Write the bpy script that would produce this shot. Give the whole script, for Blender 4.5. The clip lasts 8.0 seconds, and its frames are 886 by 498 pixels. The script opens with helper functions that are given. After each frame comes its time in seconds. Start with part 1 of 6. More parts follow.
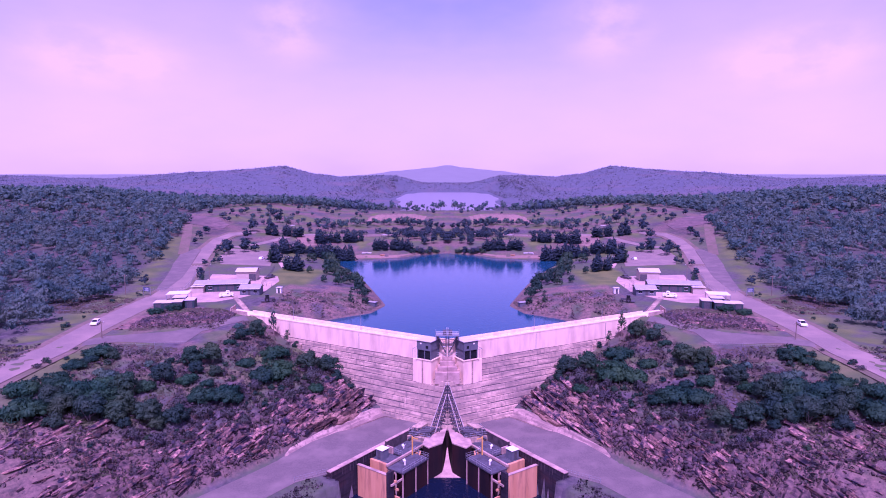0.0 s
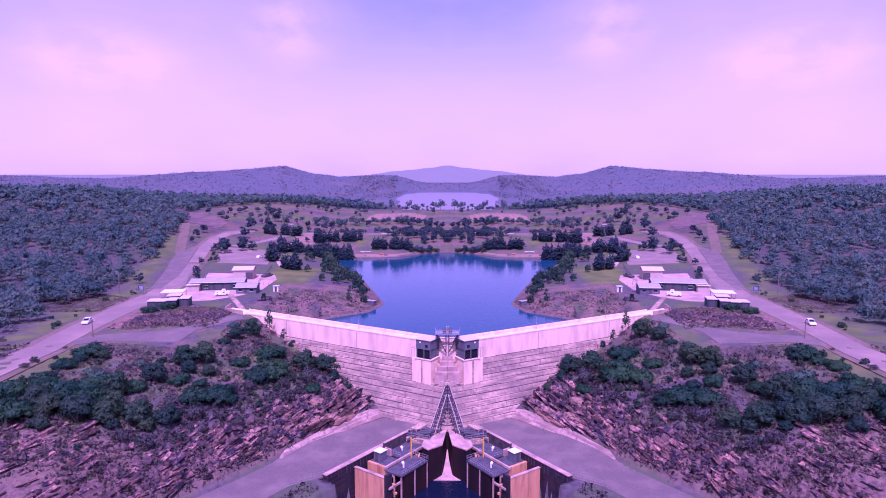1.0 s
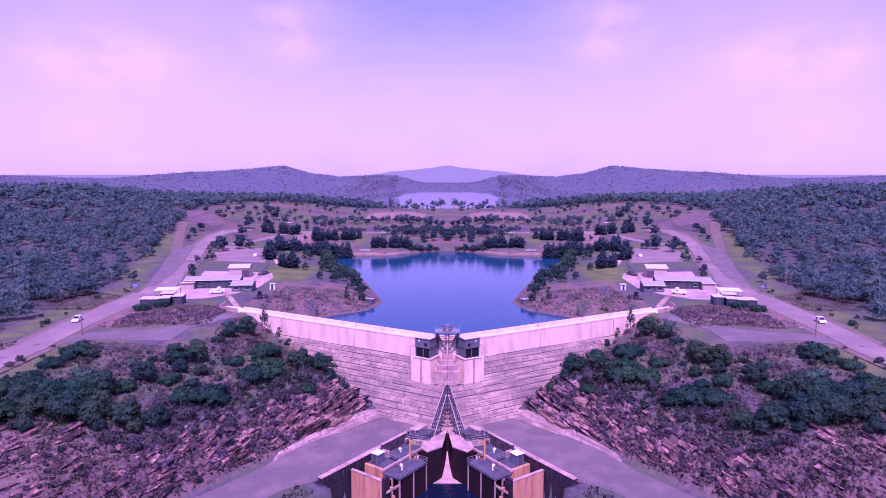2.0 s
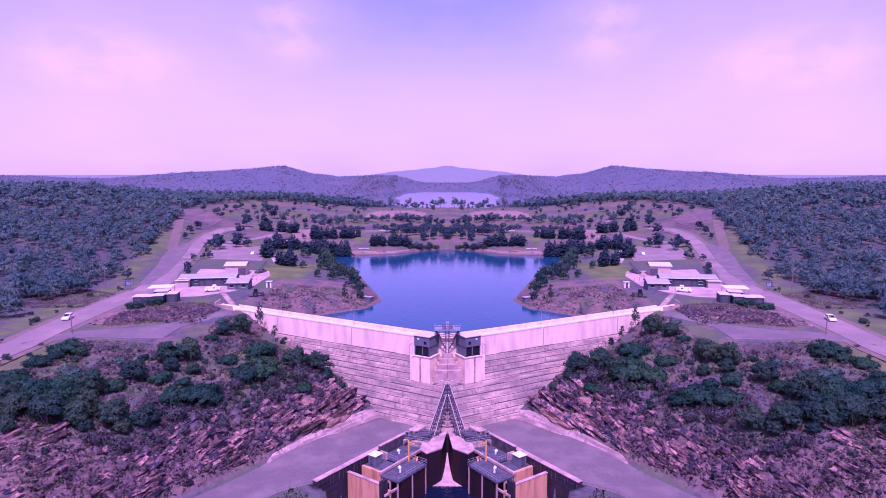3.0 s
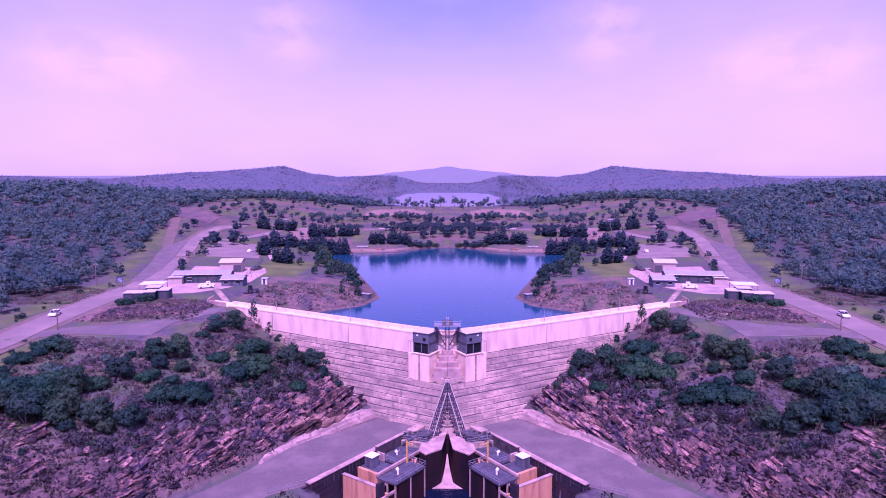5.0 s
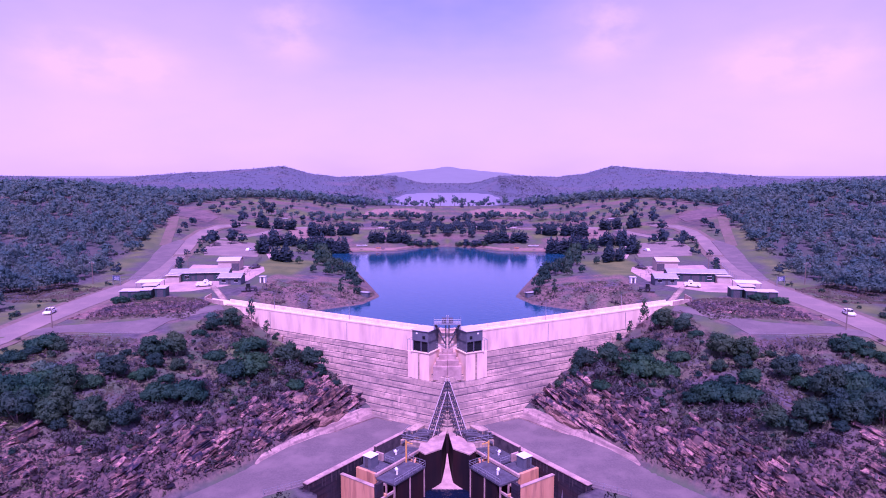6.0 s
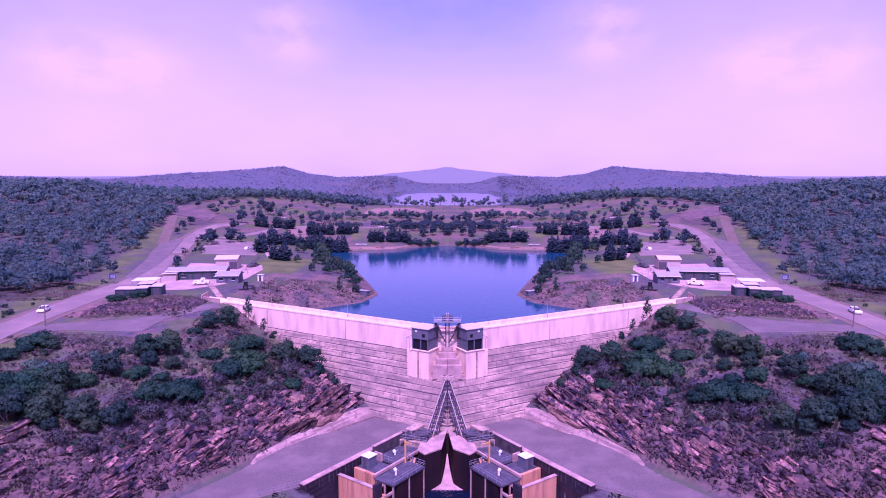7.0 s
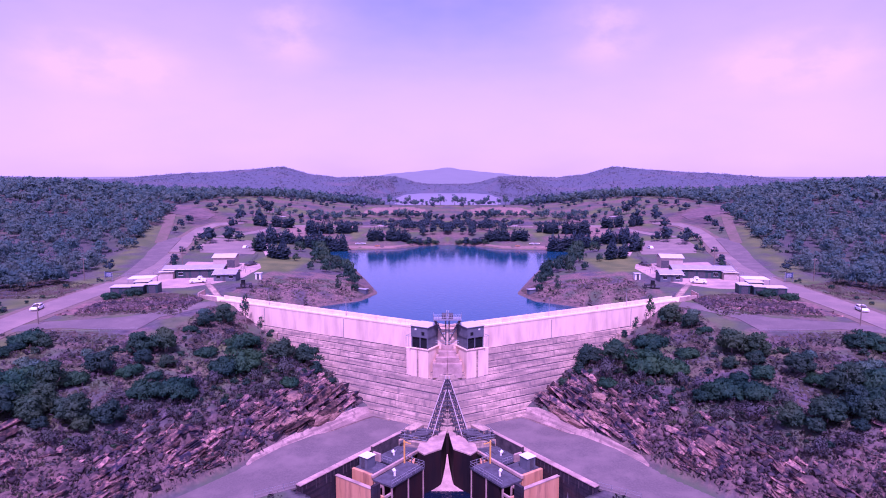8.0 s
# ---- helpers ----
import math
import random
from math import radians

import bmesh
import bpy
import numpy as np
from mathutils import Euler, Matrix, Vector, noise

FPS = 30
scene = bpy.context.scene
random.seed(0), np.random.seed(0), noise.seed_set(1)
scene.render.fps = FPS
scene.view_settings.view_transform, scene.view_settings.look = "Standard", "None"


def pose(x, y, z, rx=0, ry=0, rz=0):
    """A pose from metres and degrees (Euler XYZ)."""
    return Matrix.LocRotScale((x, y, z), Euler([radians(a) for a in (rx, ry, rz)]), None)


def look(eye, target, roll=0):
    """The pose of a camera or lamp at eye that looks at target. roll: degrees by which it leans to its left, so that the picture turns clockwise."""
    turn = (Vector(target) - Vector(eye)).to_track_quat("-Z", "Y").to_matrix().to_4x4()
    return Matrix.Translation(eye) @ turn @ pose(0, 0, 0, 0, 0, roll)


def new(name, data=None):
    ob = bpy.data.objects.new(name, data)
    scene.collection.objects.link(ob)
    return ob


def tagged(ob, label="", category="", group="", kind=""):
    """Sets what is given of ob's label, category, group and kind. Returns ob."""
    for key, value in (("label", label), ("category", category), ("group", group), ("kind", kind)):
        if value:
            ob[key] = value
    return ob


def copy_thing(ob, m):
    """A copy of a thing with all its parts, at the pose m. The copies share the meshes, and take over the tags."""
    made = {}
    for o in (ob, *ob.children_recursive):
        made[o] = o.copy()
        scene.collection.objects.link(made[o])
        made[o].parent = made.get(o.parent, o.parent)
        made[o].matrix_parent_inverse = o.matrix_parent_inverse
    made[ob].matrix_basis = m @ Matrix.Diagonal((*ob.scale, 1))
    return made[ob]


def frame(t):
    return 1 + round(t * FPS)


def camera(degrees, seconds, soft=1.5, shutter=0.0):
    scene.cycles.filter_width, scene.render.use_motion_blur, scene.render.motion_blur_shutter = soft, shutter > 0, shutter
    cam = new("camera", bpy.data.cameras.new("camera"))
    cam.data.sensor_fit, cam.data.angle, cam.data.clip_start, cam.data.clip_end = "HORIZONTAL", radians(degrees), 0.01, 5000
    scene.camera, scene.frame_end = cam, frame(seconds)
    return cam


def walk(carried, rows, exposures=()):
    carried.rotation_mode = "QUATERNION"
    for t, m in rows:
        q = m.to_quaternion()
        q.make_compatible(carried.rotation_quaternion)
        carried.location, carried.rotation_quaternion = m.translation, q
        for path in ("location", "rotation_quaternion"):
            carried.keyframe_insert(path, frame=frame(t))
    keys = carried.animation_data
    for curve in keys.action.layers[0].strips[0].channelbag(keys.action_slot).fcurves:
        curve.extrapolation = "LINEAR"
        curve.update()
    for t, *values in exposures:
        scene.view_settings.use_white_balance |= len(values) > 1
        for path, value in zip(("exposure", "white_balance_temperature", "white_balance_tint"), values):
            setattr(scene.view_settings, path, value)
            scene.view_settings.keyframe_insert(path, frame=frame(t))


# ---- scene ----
cam = camera(70.82, 8.0, soft=1.0)

# The lens axis leans a little to one side of the valley's middle line.
PATH = [
    (0.0, -19.85, 60.24, -6.65), (0.5, -18.02, 59.55, -6.62), (1.0, -15.85, 58.74, -6.60), (1.5, -13.60, 57.88, -6.58),
    (2.25, -10.20, 56.55, -6.55), (3.0, -7.20, 55.35, -6.52), (3.5, -5.50, 54.62, -6.49), (4.0, -4.15, 54.00, -6.46),
    (4.5, -3.00, 53.42, -6.43), (5.25, -1.45, 52.62, -6.40), (6.0, 0.0, 51.85, -6.37), (6.5, 1.14, 51.28, -6.35),
    (7.0, 2.30, 50.70, -6.32), (7.5, 3.45, 50.13, -6.29), (8.0, 4.65, 49.54, -6.26),
]
walk(cam, [(t, pose(0, y, z, 90 + tilt, 0, 0.415)) for t, y, z, tilt in PATH],
     exposures=[(0.0, 0.5, 5300, 128), (8.0, 0.5, 5300, 128)])

# ---- world and sun ----
SUN_UP, SUN_FROM = radians(60), radians(180)
world = bpy.data.worlds.new("sky")
scene.world = world
world.use_nodes = True
wn, wl = world.node_tree.nodes, world.node_tree.links
wn.clear()
sky = wn.new("ShaderNodeTexSky")
sky.sky_type, sky.sun_disc, sky.sun_elevation, sky.sun_rotation = "NISHITA", False, SUN_UP, SUN_FROM
sky.air_density, sky.dust_density, sky.ozone_density = 1.0, 1.6, 4.5
coords = wn.new("ShaderNodeTexCoord")
absolute = wn.new("ShaderNodeVectorMath")
absolute.operation = "ABSOLUTE"
wl.new(coords.outputs["Generated"], absolute.inputs[0])
height = wn.new("ShaderNodeSeparateXYZ")
wl.new(absolute.outputs[0], height.inputs[0])


def sky_range(source, lo, hi, to_lo, to_hi):
    r = wn.new("ShaderNodeMapRange")
    r.interpolation_type = "SMOOTHSTEP"
    for key, value in (("From Min", lo), ("From Max", hi), ("To Min", to_lo), ("To Max", to_hi)):
        r.inputs[key].default_value = value
    wl.new(source, r.inputs["Value"])
    return r.outputs[0]


def sky_noise(stretch, scale, detail, lo, hi, to_lo, to_hi):
    mp = wn.new("ShaderNodeMapping")
    mp.inputs["Scale"].default_value = stretch
    t = wn.new("ShaderNodeTexNoise")
    t.inputs["Scale"].default_value, t.inputs["Detail"].default_value, t.inputs["Roughness"].default_value = scale, detail, 0.55
    wl.new(absolute.outputs[0], mp.inputs["Vector"])
    wl.new(mp.outputs[0], t.inputs["Vector"])
    return sky_range(t.outputs["Fac"], lo, hi, to_lo, to_hi)


def sky_math(operation, a, b, clamp=False):
    m = wn.new("ShaderNodeMath")
    m.operation, m.use_clamp = operation, clamp
    wl.new(a, m.inputs[0])
    wl.new(b, m.inputs[1])
    return m.outputs[0]


def wisp(x, z, wide, tall):
    """How near a direction is to the middle of a thin cloud."""
    mp = wn.new("ShaderNodeMapping")
    mp.vector_type = "TEXTURE"
    mp.inputs["Location"].default_value, mp.inputs["Scale"].default_value = (x, 0, z), (wide, 1e4, tall)
    d = wn.new("ShaderNodeVectorMath")
    d.operation = "LENGTH"
    wl.new(absolute.outputs[0], mp.inputs["Vector"])
    wl.new(mp.outputs[0], d.inputs[0])
    return sky_range(d.outputs["Value"], 0.0, 1.0, 1.0, 0.0)


# a thin veil of haze, thicker low down and away from the valley's line, with faint high cloud in it
veil = sky_range(height.outputs["Z"], 0.02, 0.34, 0.78, 0.26)
veil = sky_math("ADD", veil, sky_range(height.outputs["X"], 0.08, 0.55, -0.07, 0.12))
veil = sky_math("ADD", veil, sky_noise((1.0, 0.6, 2.6), 2.3, 5.0, 0.3, 0.7, -0.13, 0.13))
streaks = sky_noise((3.0, 2.0, 5.0), 2.6, 6.0, 0.40, 0.62, 0.1, 1.0)
for at in ((0.235, 0.218, 0.085, 0.07), (0.47, 0.16, 0.14, 0.06)):
    puff = sky_math("MULTIPLY", wisp(*at), streaks)
    half_puff = wn.new("ShaderNodeMath")
    half_puff.operation = "MULTIPLY"
    half_puff.inputs[1].default_value = 0.45
    wl.new(puff, half_puff.inputs[0])
    veil = sky_math("ADD", veil, half_puff.outputs[0], True)
mix = wn.new("ShaderNodeMix")
mix.data_type = "RGBA"
mix.inputs[7].default_value = (6.2, 5.6, 6.0, 1)
back = wn.new("ShaderNodeBackground")
back.inputs["Strength"].default_value = 0.09
out = wn.new("ShaderNodeOutputWorld")
wl.new(veil, mix.inputs[0])
wl.new(sky.outputs["Color"], mix.inputs[6])
wl.new(mix.outputs[2], back.inputs["Color"])
wl.new(back.outputs[0], out.inputs["Surface"])
sun = new("sun", bpy.data.lights.new("sun", "SUN"))
sun.data.energy, sun.data.angle, sun.data.color = 3.3, radians(0.53), (1.0, 0.86, 0.73)
sun.matrix_world = look((0, -60, 60 * math.tan(SUN_UP)), (0, 0, 0))


# ---- materials ----
def material(name, dark, light, scale=1.0, rough=0.8, bump=0.3, metal=0.0, stain=None, stain_scale=0.08, stain_at=(0.45, 0.7),
             stretch=(1, 1, 1), island=0.0, each=0.0, detail=6.0, bump_scale=None, coat=0.0):
    """A surface between two colours at a fine scale, with wide stains of a third, and relief."""
    m = bpy.data.materials.new(name)
    m.use_nodes = True
    n, l = m.node_tree.nodes, m.node_tree.links
    b = n["Principled BSDF"]
    b.inputs["Roughness"].default_value, b.inputs["Metallic"].default_value = rough, metal
    b.inputs["Coat Weight"].default_value = coat
    # dusty, weathered surfaces have little sheen
    b.inputs["Specular IOR Level"].default_value = 0.2 if rough > 0.55 else 0.5
    mp = n.new("ShaderNodeMapping")
    mp.inputs["Scale"].default_value = stretch
    geo = n.new("ShaderNodeNewGeometry")
    l.new(geo.outputs["Position"], mp.inputs["Vector"])

    def tex(s, d=detail):
        t = n.new("ShaderNodeTexNoise")
        t.inputs["Scale"].default_value, t.inputs["Detail"].default_value, t.inputs["Roughness"].default_value = s, d, 0.6
        l.new(mp.outputs[0], t.inputs["Vector"])
        return t.outputs["Fac"]

    def blend(fac, a, bcol):
        x = n.new("ShaderNodeMix")
        x.data_type = "RGBA"
        l.new(fac, x.inputs[0])
        for sock, col in ((6, a), (7, bcol)):
            if isinstance(col, tuple):
                x.inputs[sock].default_value = (*col, 1)
            else:
                l.new(col, x.inputs[sock])
        return x.outputs[2]

    def spread(fac, lo, hi):
        r = n.new("ShaderNodeMapRange")
        r.inputs["From Min"].default_value, r.inputs["From Max"].default_value = lo, hi
        l.new(fac, r.inputs["Value"])
        return r.outputs[0]

    col = blend(spread(tex(scale), 0.3, 0.7), dark, light)
    if stain:
        col = blend(spread(tex(stain_scale, 4), *stain_at), col, stain)
    if island or each:
        src = geo.outputs["Random Per Island"] if island else n.new("ShaderNodeObjectInfo").outputs["Random"]
        amount = island or each
        r = n.new("ShaderNodeMapRange")
        r.inputs["To Min"].default_value, r.inputs["To Max"].default_value = 1 - amount, 1 + amount
        l.new(src, r.inputs["Value"])
        v = n.new("ShaderNodeVectorMath")
        v.operation = "SCALE"
        l.new(col, v.inputs[0])
        l.new(r.outputs[0], v.inputs["Scale"])
        col = v.outputs[0]
    l.new(col, b.inputs["Base Color"])
    if bump:
        bp = n.new("ShaderNodeBump")
        bp.inputs["Strength"].default_value, bp.inputs["Distance"].default_value = bump, 0.15
        l.new(tex(bump_scale or scale * 2.5), bp.inputs["Height"])
        l.new(bp.outputs[0], b.inputs["Normal"])
    m["links"] = 1
    return m


def foliage(name, dark, light, wide, see=0.45, patch=0.12, other=None, island=0.15):
    """Leaves: two greens at random per leaf, browned here and there over metres, each plant with a hue of its own, letting some light through."""
    m = material(name, dark, light, 0.8, 0.65, 0, stain=wide, stain_scale=patch, stain_at=(0.40, 0.62), island=island)
    n, l = m.node_tree.nodes, m.node_tree.links
    b = n["Principled BSDF"]
    b.inputs["Specular IOR Level"].default_value = 0.2
    if other:
        hue = n.new("ShaderNodeMix")
        hue.data_type = "RGBA"
        hue.inputs[7].default_value = (*other, 1)
        some = n.new("ShaderNodeMapRange")
        some.inputs["To Max"].default_value = 0.75
        l.new(n.new("ShaderNodeObjectInfo").outputs["Random"], some.inputs["Value"])
        l.new(some.outputs[0], hue.inputs[0])
        l.new(b.inputs["Base Color"].links[0].from_socket, hue.inputs[6])
        l.new(hue.outputs[2], b.inputs["Base Color"])
    t = n.new("ShaderNodeBsdfTranslucent")
    mixer = n.new("ShaderNodeMixShader")
    mixer.inputs[0].default_value = see
    l.new(b.inputs["Base Color"].links[0].from_socket, t.inputs["Color"])
    l.new(b.outputs[0], mixer.inputs[1])
    l.new(t.outputs[0], mixer.inputs[2])
    l.new(mixer.outputs[0], n["Material Output"].inputs["Surface"])
    return m


def streaked(name, dark, light, stain, drip):
    """Weathered cast concrete: mottled, with dark runs down the face and wide blotches."""
    m = material(name, dark, light, 0.9, 0.88, 0.3, stain=stain, stain_scale=0.24, stain_at=(0.50, 0.74), stretch=(0.55, 0.55, 1.3), each=0.05)
    n, l = m.node_tree.nodes, m.node_tree.links
    b = n["Principled BSDF"]
    col = b.inputs["Base Color"].links[0].from_socket
    geo = n.new("ShaderNodeNewGeometry")
    for scale, lo, hi, amount in (((1.1, 1.1, 0.16), 0.52, 0.70, 0.8), ((0.14, 0.14, 2.4), 0.47, 0.62, 0.72), ((3.6, 3.6, 0.4), 0.48, 0.70, 0.4), ((0.09, 0.09, 0.12), 0.50, 0.64, 0.42)):
        mp = n.new("ShaderNodeMapping")
        mp.inputs["Scale"].default_value = scale
        t = n.new("ShaderNodeTexNoise")
        t.inputs["Scale"].default_value, t.inputs["Detail"].default_value = 1.0, 5
        r = n.new("ShaderNodeMapRange")
        for key, value in (("From Min", lo), ("From Max", hi), ("To Min", 0.0), ("To Max", amount)):
            r.inputs[key].default_value = value
        x = n.new("ShaderNodeMix")
        x.data_type = "RGBA"
        x.inputs[7].default_value = (*drip, 1)
        l.new(geo.outputs["Position"], mp.inputs["Vector"])
        l.new(mp.outputs[0], t.inputs["Vector"])
        l.new(t.outputs["Fac"], r.inputs["Value"])
        l.new(r.outputs[0], x.inputs[0])
        l.new(col, x.inputs[6])
        col = x.outputs[2]
    l.new(col, b.inputs["Base Color"])
    return m


CONCRETE = streaked("concrete", (0.37, 0.268, 0.192), (0.62, 0.450, 0.322), (0.27, 0.20, 0.155), (0.18, 0.14, 0.125))
CONCRETE_PALE = material("pale_concrete", (0.81, 0.60, 0.44), (0.89, 0.68, 0.51), 0.4, 0.85, 0.15, stain=(0.66, 0.475, 0.35),
                         stain_scale=0.5, stretch=(1, 1, 0.2))
KERB_STONE = streaked("stained_gutter_concrete", (0.36, 0.25, 0.20), (0.52, 0.37, 0.29), (0.27, 0.19, 0.155), (0.17, 0.12, 0.11))
CONCRETE_PINK = material("pink_stained_concrete", (0.38, 0.26, 0.215), (0.54, 0.38, 0.31), 0.9, 0.85, 0.3, stain=(0.27, 0.18, 0.155), stain_scale=0.35)
ROCK_TAN = material("tan_rock", (0.17, 0.105, 0.085), (0.44, 0.26, 0.18), 1.6, 0.9, 0.7, stain=(0.05, 0.04, 0.05), stain_scale=0.8, stain_at=(0.52, 0.68), bump_scale=4.0)
# One dark tone for grime and for the painted shade on the ledges.
GRIME_AND_SHADE = material("grimy_shaded_concrete", (0.035, 0.03, 0.036), (0.10, 0.08, 0.08), 0.9, 0.9, 0.2)
# Weathered and stained, with the pit wall's shade put into the colour.
CONCRETE_DARK = streaked("shaded_weathered_concrete", (0.026, 0.023, 0.034), (0.046, 0.038, 0.050), (0.062, 0.026, 0.025), (0.014, 0.013, 0.019))
# Wet concrete, painted near black for the shade down in the pit.
CONCRETE_SHADED_WET = material("shaded_wet_concrete", (0.008, 0.006, 0.010), (0.022, 0.012, 0.014), 0.7, 0.7, 0.2, stain=(0.035, 0.012, 0.012), stain_scale=0.4, stretch=(1, 1, 0.15))
CONCRETE_RUST = material("ochre_concrete", (0.56, 0.265, 0.125), (0.68, 0.36, 0.185), 0.6, 0.85, 0.15, stain=(0.30, 0.14, 0.09),
                         stain_scale=0.8, stain_at=(0.5, 0.7), stretch=(1, 1, 0.12))
ASPHALT = material("asphalt", (0.112, 0.096, 0.092), (0.158, 0.132, 0.124), 3.0, 0.9, 0.1, stain=(0.19, 0.155, 0.14), stain_scale=0.16)
GRAVEL = material("gravel", (0.170, 0.138, 0.126), (0.24, 0.188, 0.165), 4.0, 0.95, 0.2, stain=(0.285, 0.215, 0.18), stain_scale=0.1)
DIRT = material("bare_dirt", (0.20, 0.135, 0.11), (0.30, 0.20, 0.155), 1.0, 0.95, 0.2, stain=(0.17, 0.125, 0.105), stain_scale=0.06)
CUTTING = material("cut_earth", (0.085, 0.062, 0.066), (0.215, 0.145, 0.135), 0.5, 0.95, 0.6, stain=(0.10, 0.085, 0.08), stain_scale=0.12, stretch=(0.4, 0.4, 3.0))
RED_EARTH = material("red_earth", (0.13, 0.082, 0.076), (0.30, 0.175, 0.145), 0.9, 0.95, 0.7, stain=(0.075, 0.066, 0.068), stain_scale=0.25)
YARD = material("pale_yard_gravel", (0.40, 0.28, 0.23), (0.52, 0.375, 0.31), 2.0, 0.95, 0.15, stain=(0.29, 0.21, 0.19), stain_scale=0.12)
TRACK = material("worn_track", (0.135, 0.100, 0.080), (0.21, 0.155, 0.122), 1.0, 0.95, 0.2, stain=(0.12, 0.11, 0.07), stain_scale=0.1)
STONE = material("broken_stone", (0.030, 0.026, 0.034), (0.165, 0.112, 0.102), 1.5, 0.9, 0.3, stain=(0.027, 0.028, 0.042), stain_scale=0.2, island=0.45)
ROCK = material("rock", (0.036, 0.028, 0.042), (0.42, 0.235, 0.172), 2.2, 0.9, 0.9, stain=(0.022, 0.021, 0.034), stain_scale=0.5, stain_at=(0.42, 0.6), each=0.7, bump_scale=5.0)
STEEL = material("galvanised_steel", (0.30, 0.31, 0.33), (0.42, 0.43, 0.45), 3, 0.5, 0.05, metal=0.6)
STEEL_DARK = material("dark_painted_steel", (0.05, 0.05, 0.06), (0.10, 0.10, 0.11), 3, 0.6, 0.05)
DECK = material("steel_deck", (0.060, 0.064, 0.080), (0.105, 0.108, 0.125), 1.5, 0.75, 0.1, stain=(0.05, 0.05, 0.06), stain_scale=0.6)
RAIL = material("weathered_pipe", (0.30, 0.255, 0.235), (0.42, 0.36, 0.33), 2.0, 0.7, 0.1)
YELLOW = material("yellow_paint", (0.70, 0.36, 0.06), (0.78, 0.42, 0.09), 2, 0.5, 0.05)
ROOF_PALE = material("pale_metal_roof", (0.48, 0.44, 0.42), (0.58, 0.54, 0.51), 0.8, 0.5, 0.05)
WALL_GREEN = material("green_metal_wall", (0.022, 0.052, 0.056), (0.038, 0.076, 0.076), 1.0, 0.6, 0.1)
ROOF_GREY = material("weathered_metal_roof", (0.27, 0.265, 0.28), (0.36, 0.35, 0.36), 0.8, 0.5, 0.05)
WALL_TAN = material("tan_wall", (0.40, 0.33, 0.27), (0.48, 0.40, 0.33), 1.0, 0.7, 0.1)
WALL_GREY = material("grey_wall", (0.09, 0.105, 0.125), (0.13, 0.145, 0.165), 1.0, 0.7, 0.1)
GLASS = material("dark_glass", (0.01, 0.012, 0.015), (0.015, 0.02, 0.025), 1, 0.08, 0)
WHITE = material("white_paint", (0.76, 0.76, 0.75), (0.82, 0.82, 0.81), 2, 0.35, 0.0, coat=0.4)
TYRE = material("black_rubber", (0.015, 0.015, 0.015), (0.03, 0.03, 0.03), 5, 0.9, 0.1)
BARK = material("bark", (0.13, 0.10, 0.08), (0.26, 0.21, 0.17), 3, 0.9, 0.4, stretch=(1, 1, 0.25))
SIGN_BLUE = material("blue_board", (0.05, 0.08, 0.16), (0.07, 0.10, 0.19), 1, 0.5, 0)
LEAF_BUSH = foliage("grey_green_leaves", (0.015, 0.068, 0.047), (0.038, 0.126, 0.073), (0.062, 0.120, 0.060), other=(0.012, 0.058, 0.062))
# Dark green raised towards blue to carry the haze over the park trees.
LEAF_DARK = foliage("haze_tinted_dark_green_leaves", (0.019, 0.044, 0.070), (0.035, 0.078, 0.100), (0.039, 0.072, 0.085), other=(0.036, 0.080, 0.090))
# Same haze tint, lighter, for the trees on the far lawns.
LEAF_ACACIA = foliage("haze_tinted_acacia_leaves", (0.024, 0.058, 0.088), (0.046, 0.098, 0.120), (0.062, 0.100, 0.104), other=(0.050, 0.086, 0.100))
LEAF_LOW = foliage("spreading_green_leaves", (0.008, 0.066, 0.047), (0.023, 0.132, 0.072), (0.040, 0.136, 0.058), other=(0.010, 0.058, 0.058))
LEAF_PALE = foliage("pale_succulent_leaves", (0.038, 0.115, 0.101), (0.082, 0.200, 0.168), (0.106, 0.210, 0.144))
LEAF_TWIG = foliage("bare_twigs", (0.050, 0.049, 0.066), (0.097, 0.089, 0.110), (0.061, 0.072, 0.064), 0.15, other=(0.057, 0.076, 0.066))
# Distance haze is mixed in: forest leaves bluer and lighter than foliage.
LEAF_FOREST = foliage("haze_tinted_forest_leaves", (0.039, 0.119, 0.128), (0.080, 0.187, 0.172), (0.128, 0.207, 0.168), 0.5, patch=0.11, island=0.10)
# Distance haze painted as a pale blue-grey leaf colour.
HAZE_WOODS = foliage("hazy_backdrop_woods", (0.154, 0.196, 0.226), (0.176, 0.218, 0.248), (0.208, 0.224, 0.248), 0.5, 0.012, island=0.04)
# Blue-green leaves with a tint of distance haze in the colour.
LEAF_MID = foliage("haze_tinted_blue_green_leaves", (0.032, 0.079, 0.114), (0.058, 0.120, 0.150), (0.084, 0.138, 0.161), 0.4, 0.035, island=0.12)
LEAF_DRY = foliage("dry_grass_tufts", (0.120, 0.094, 0.083), (0.208, 0.160, 0.132), (0.084, 0.100, 0.056), 0.55)

LEAF_SCRUB = foliage("scrub_leaves", (0.050, 0.064, 0.062), (0.102, 0.108, 0.098), (0.124, 0.100, 0.106))


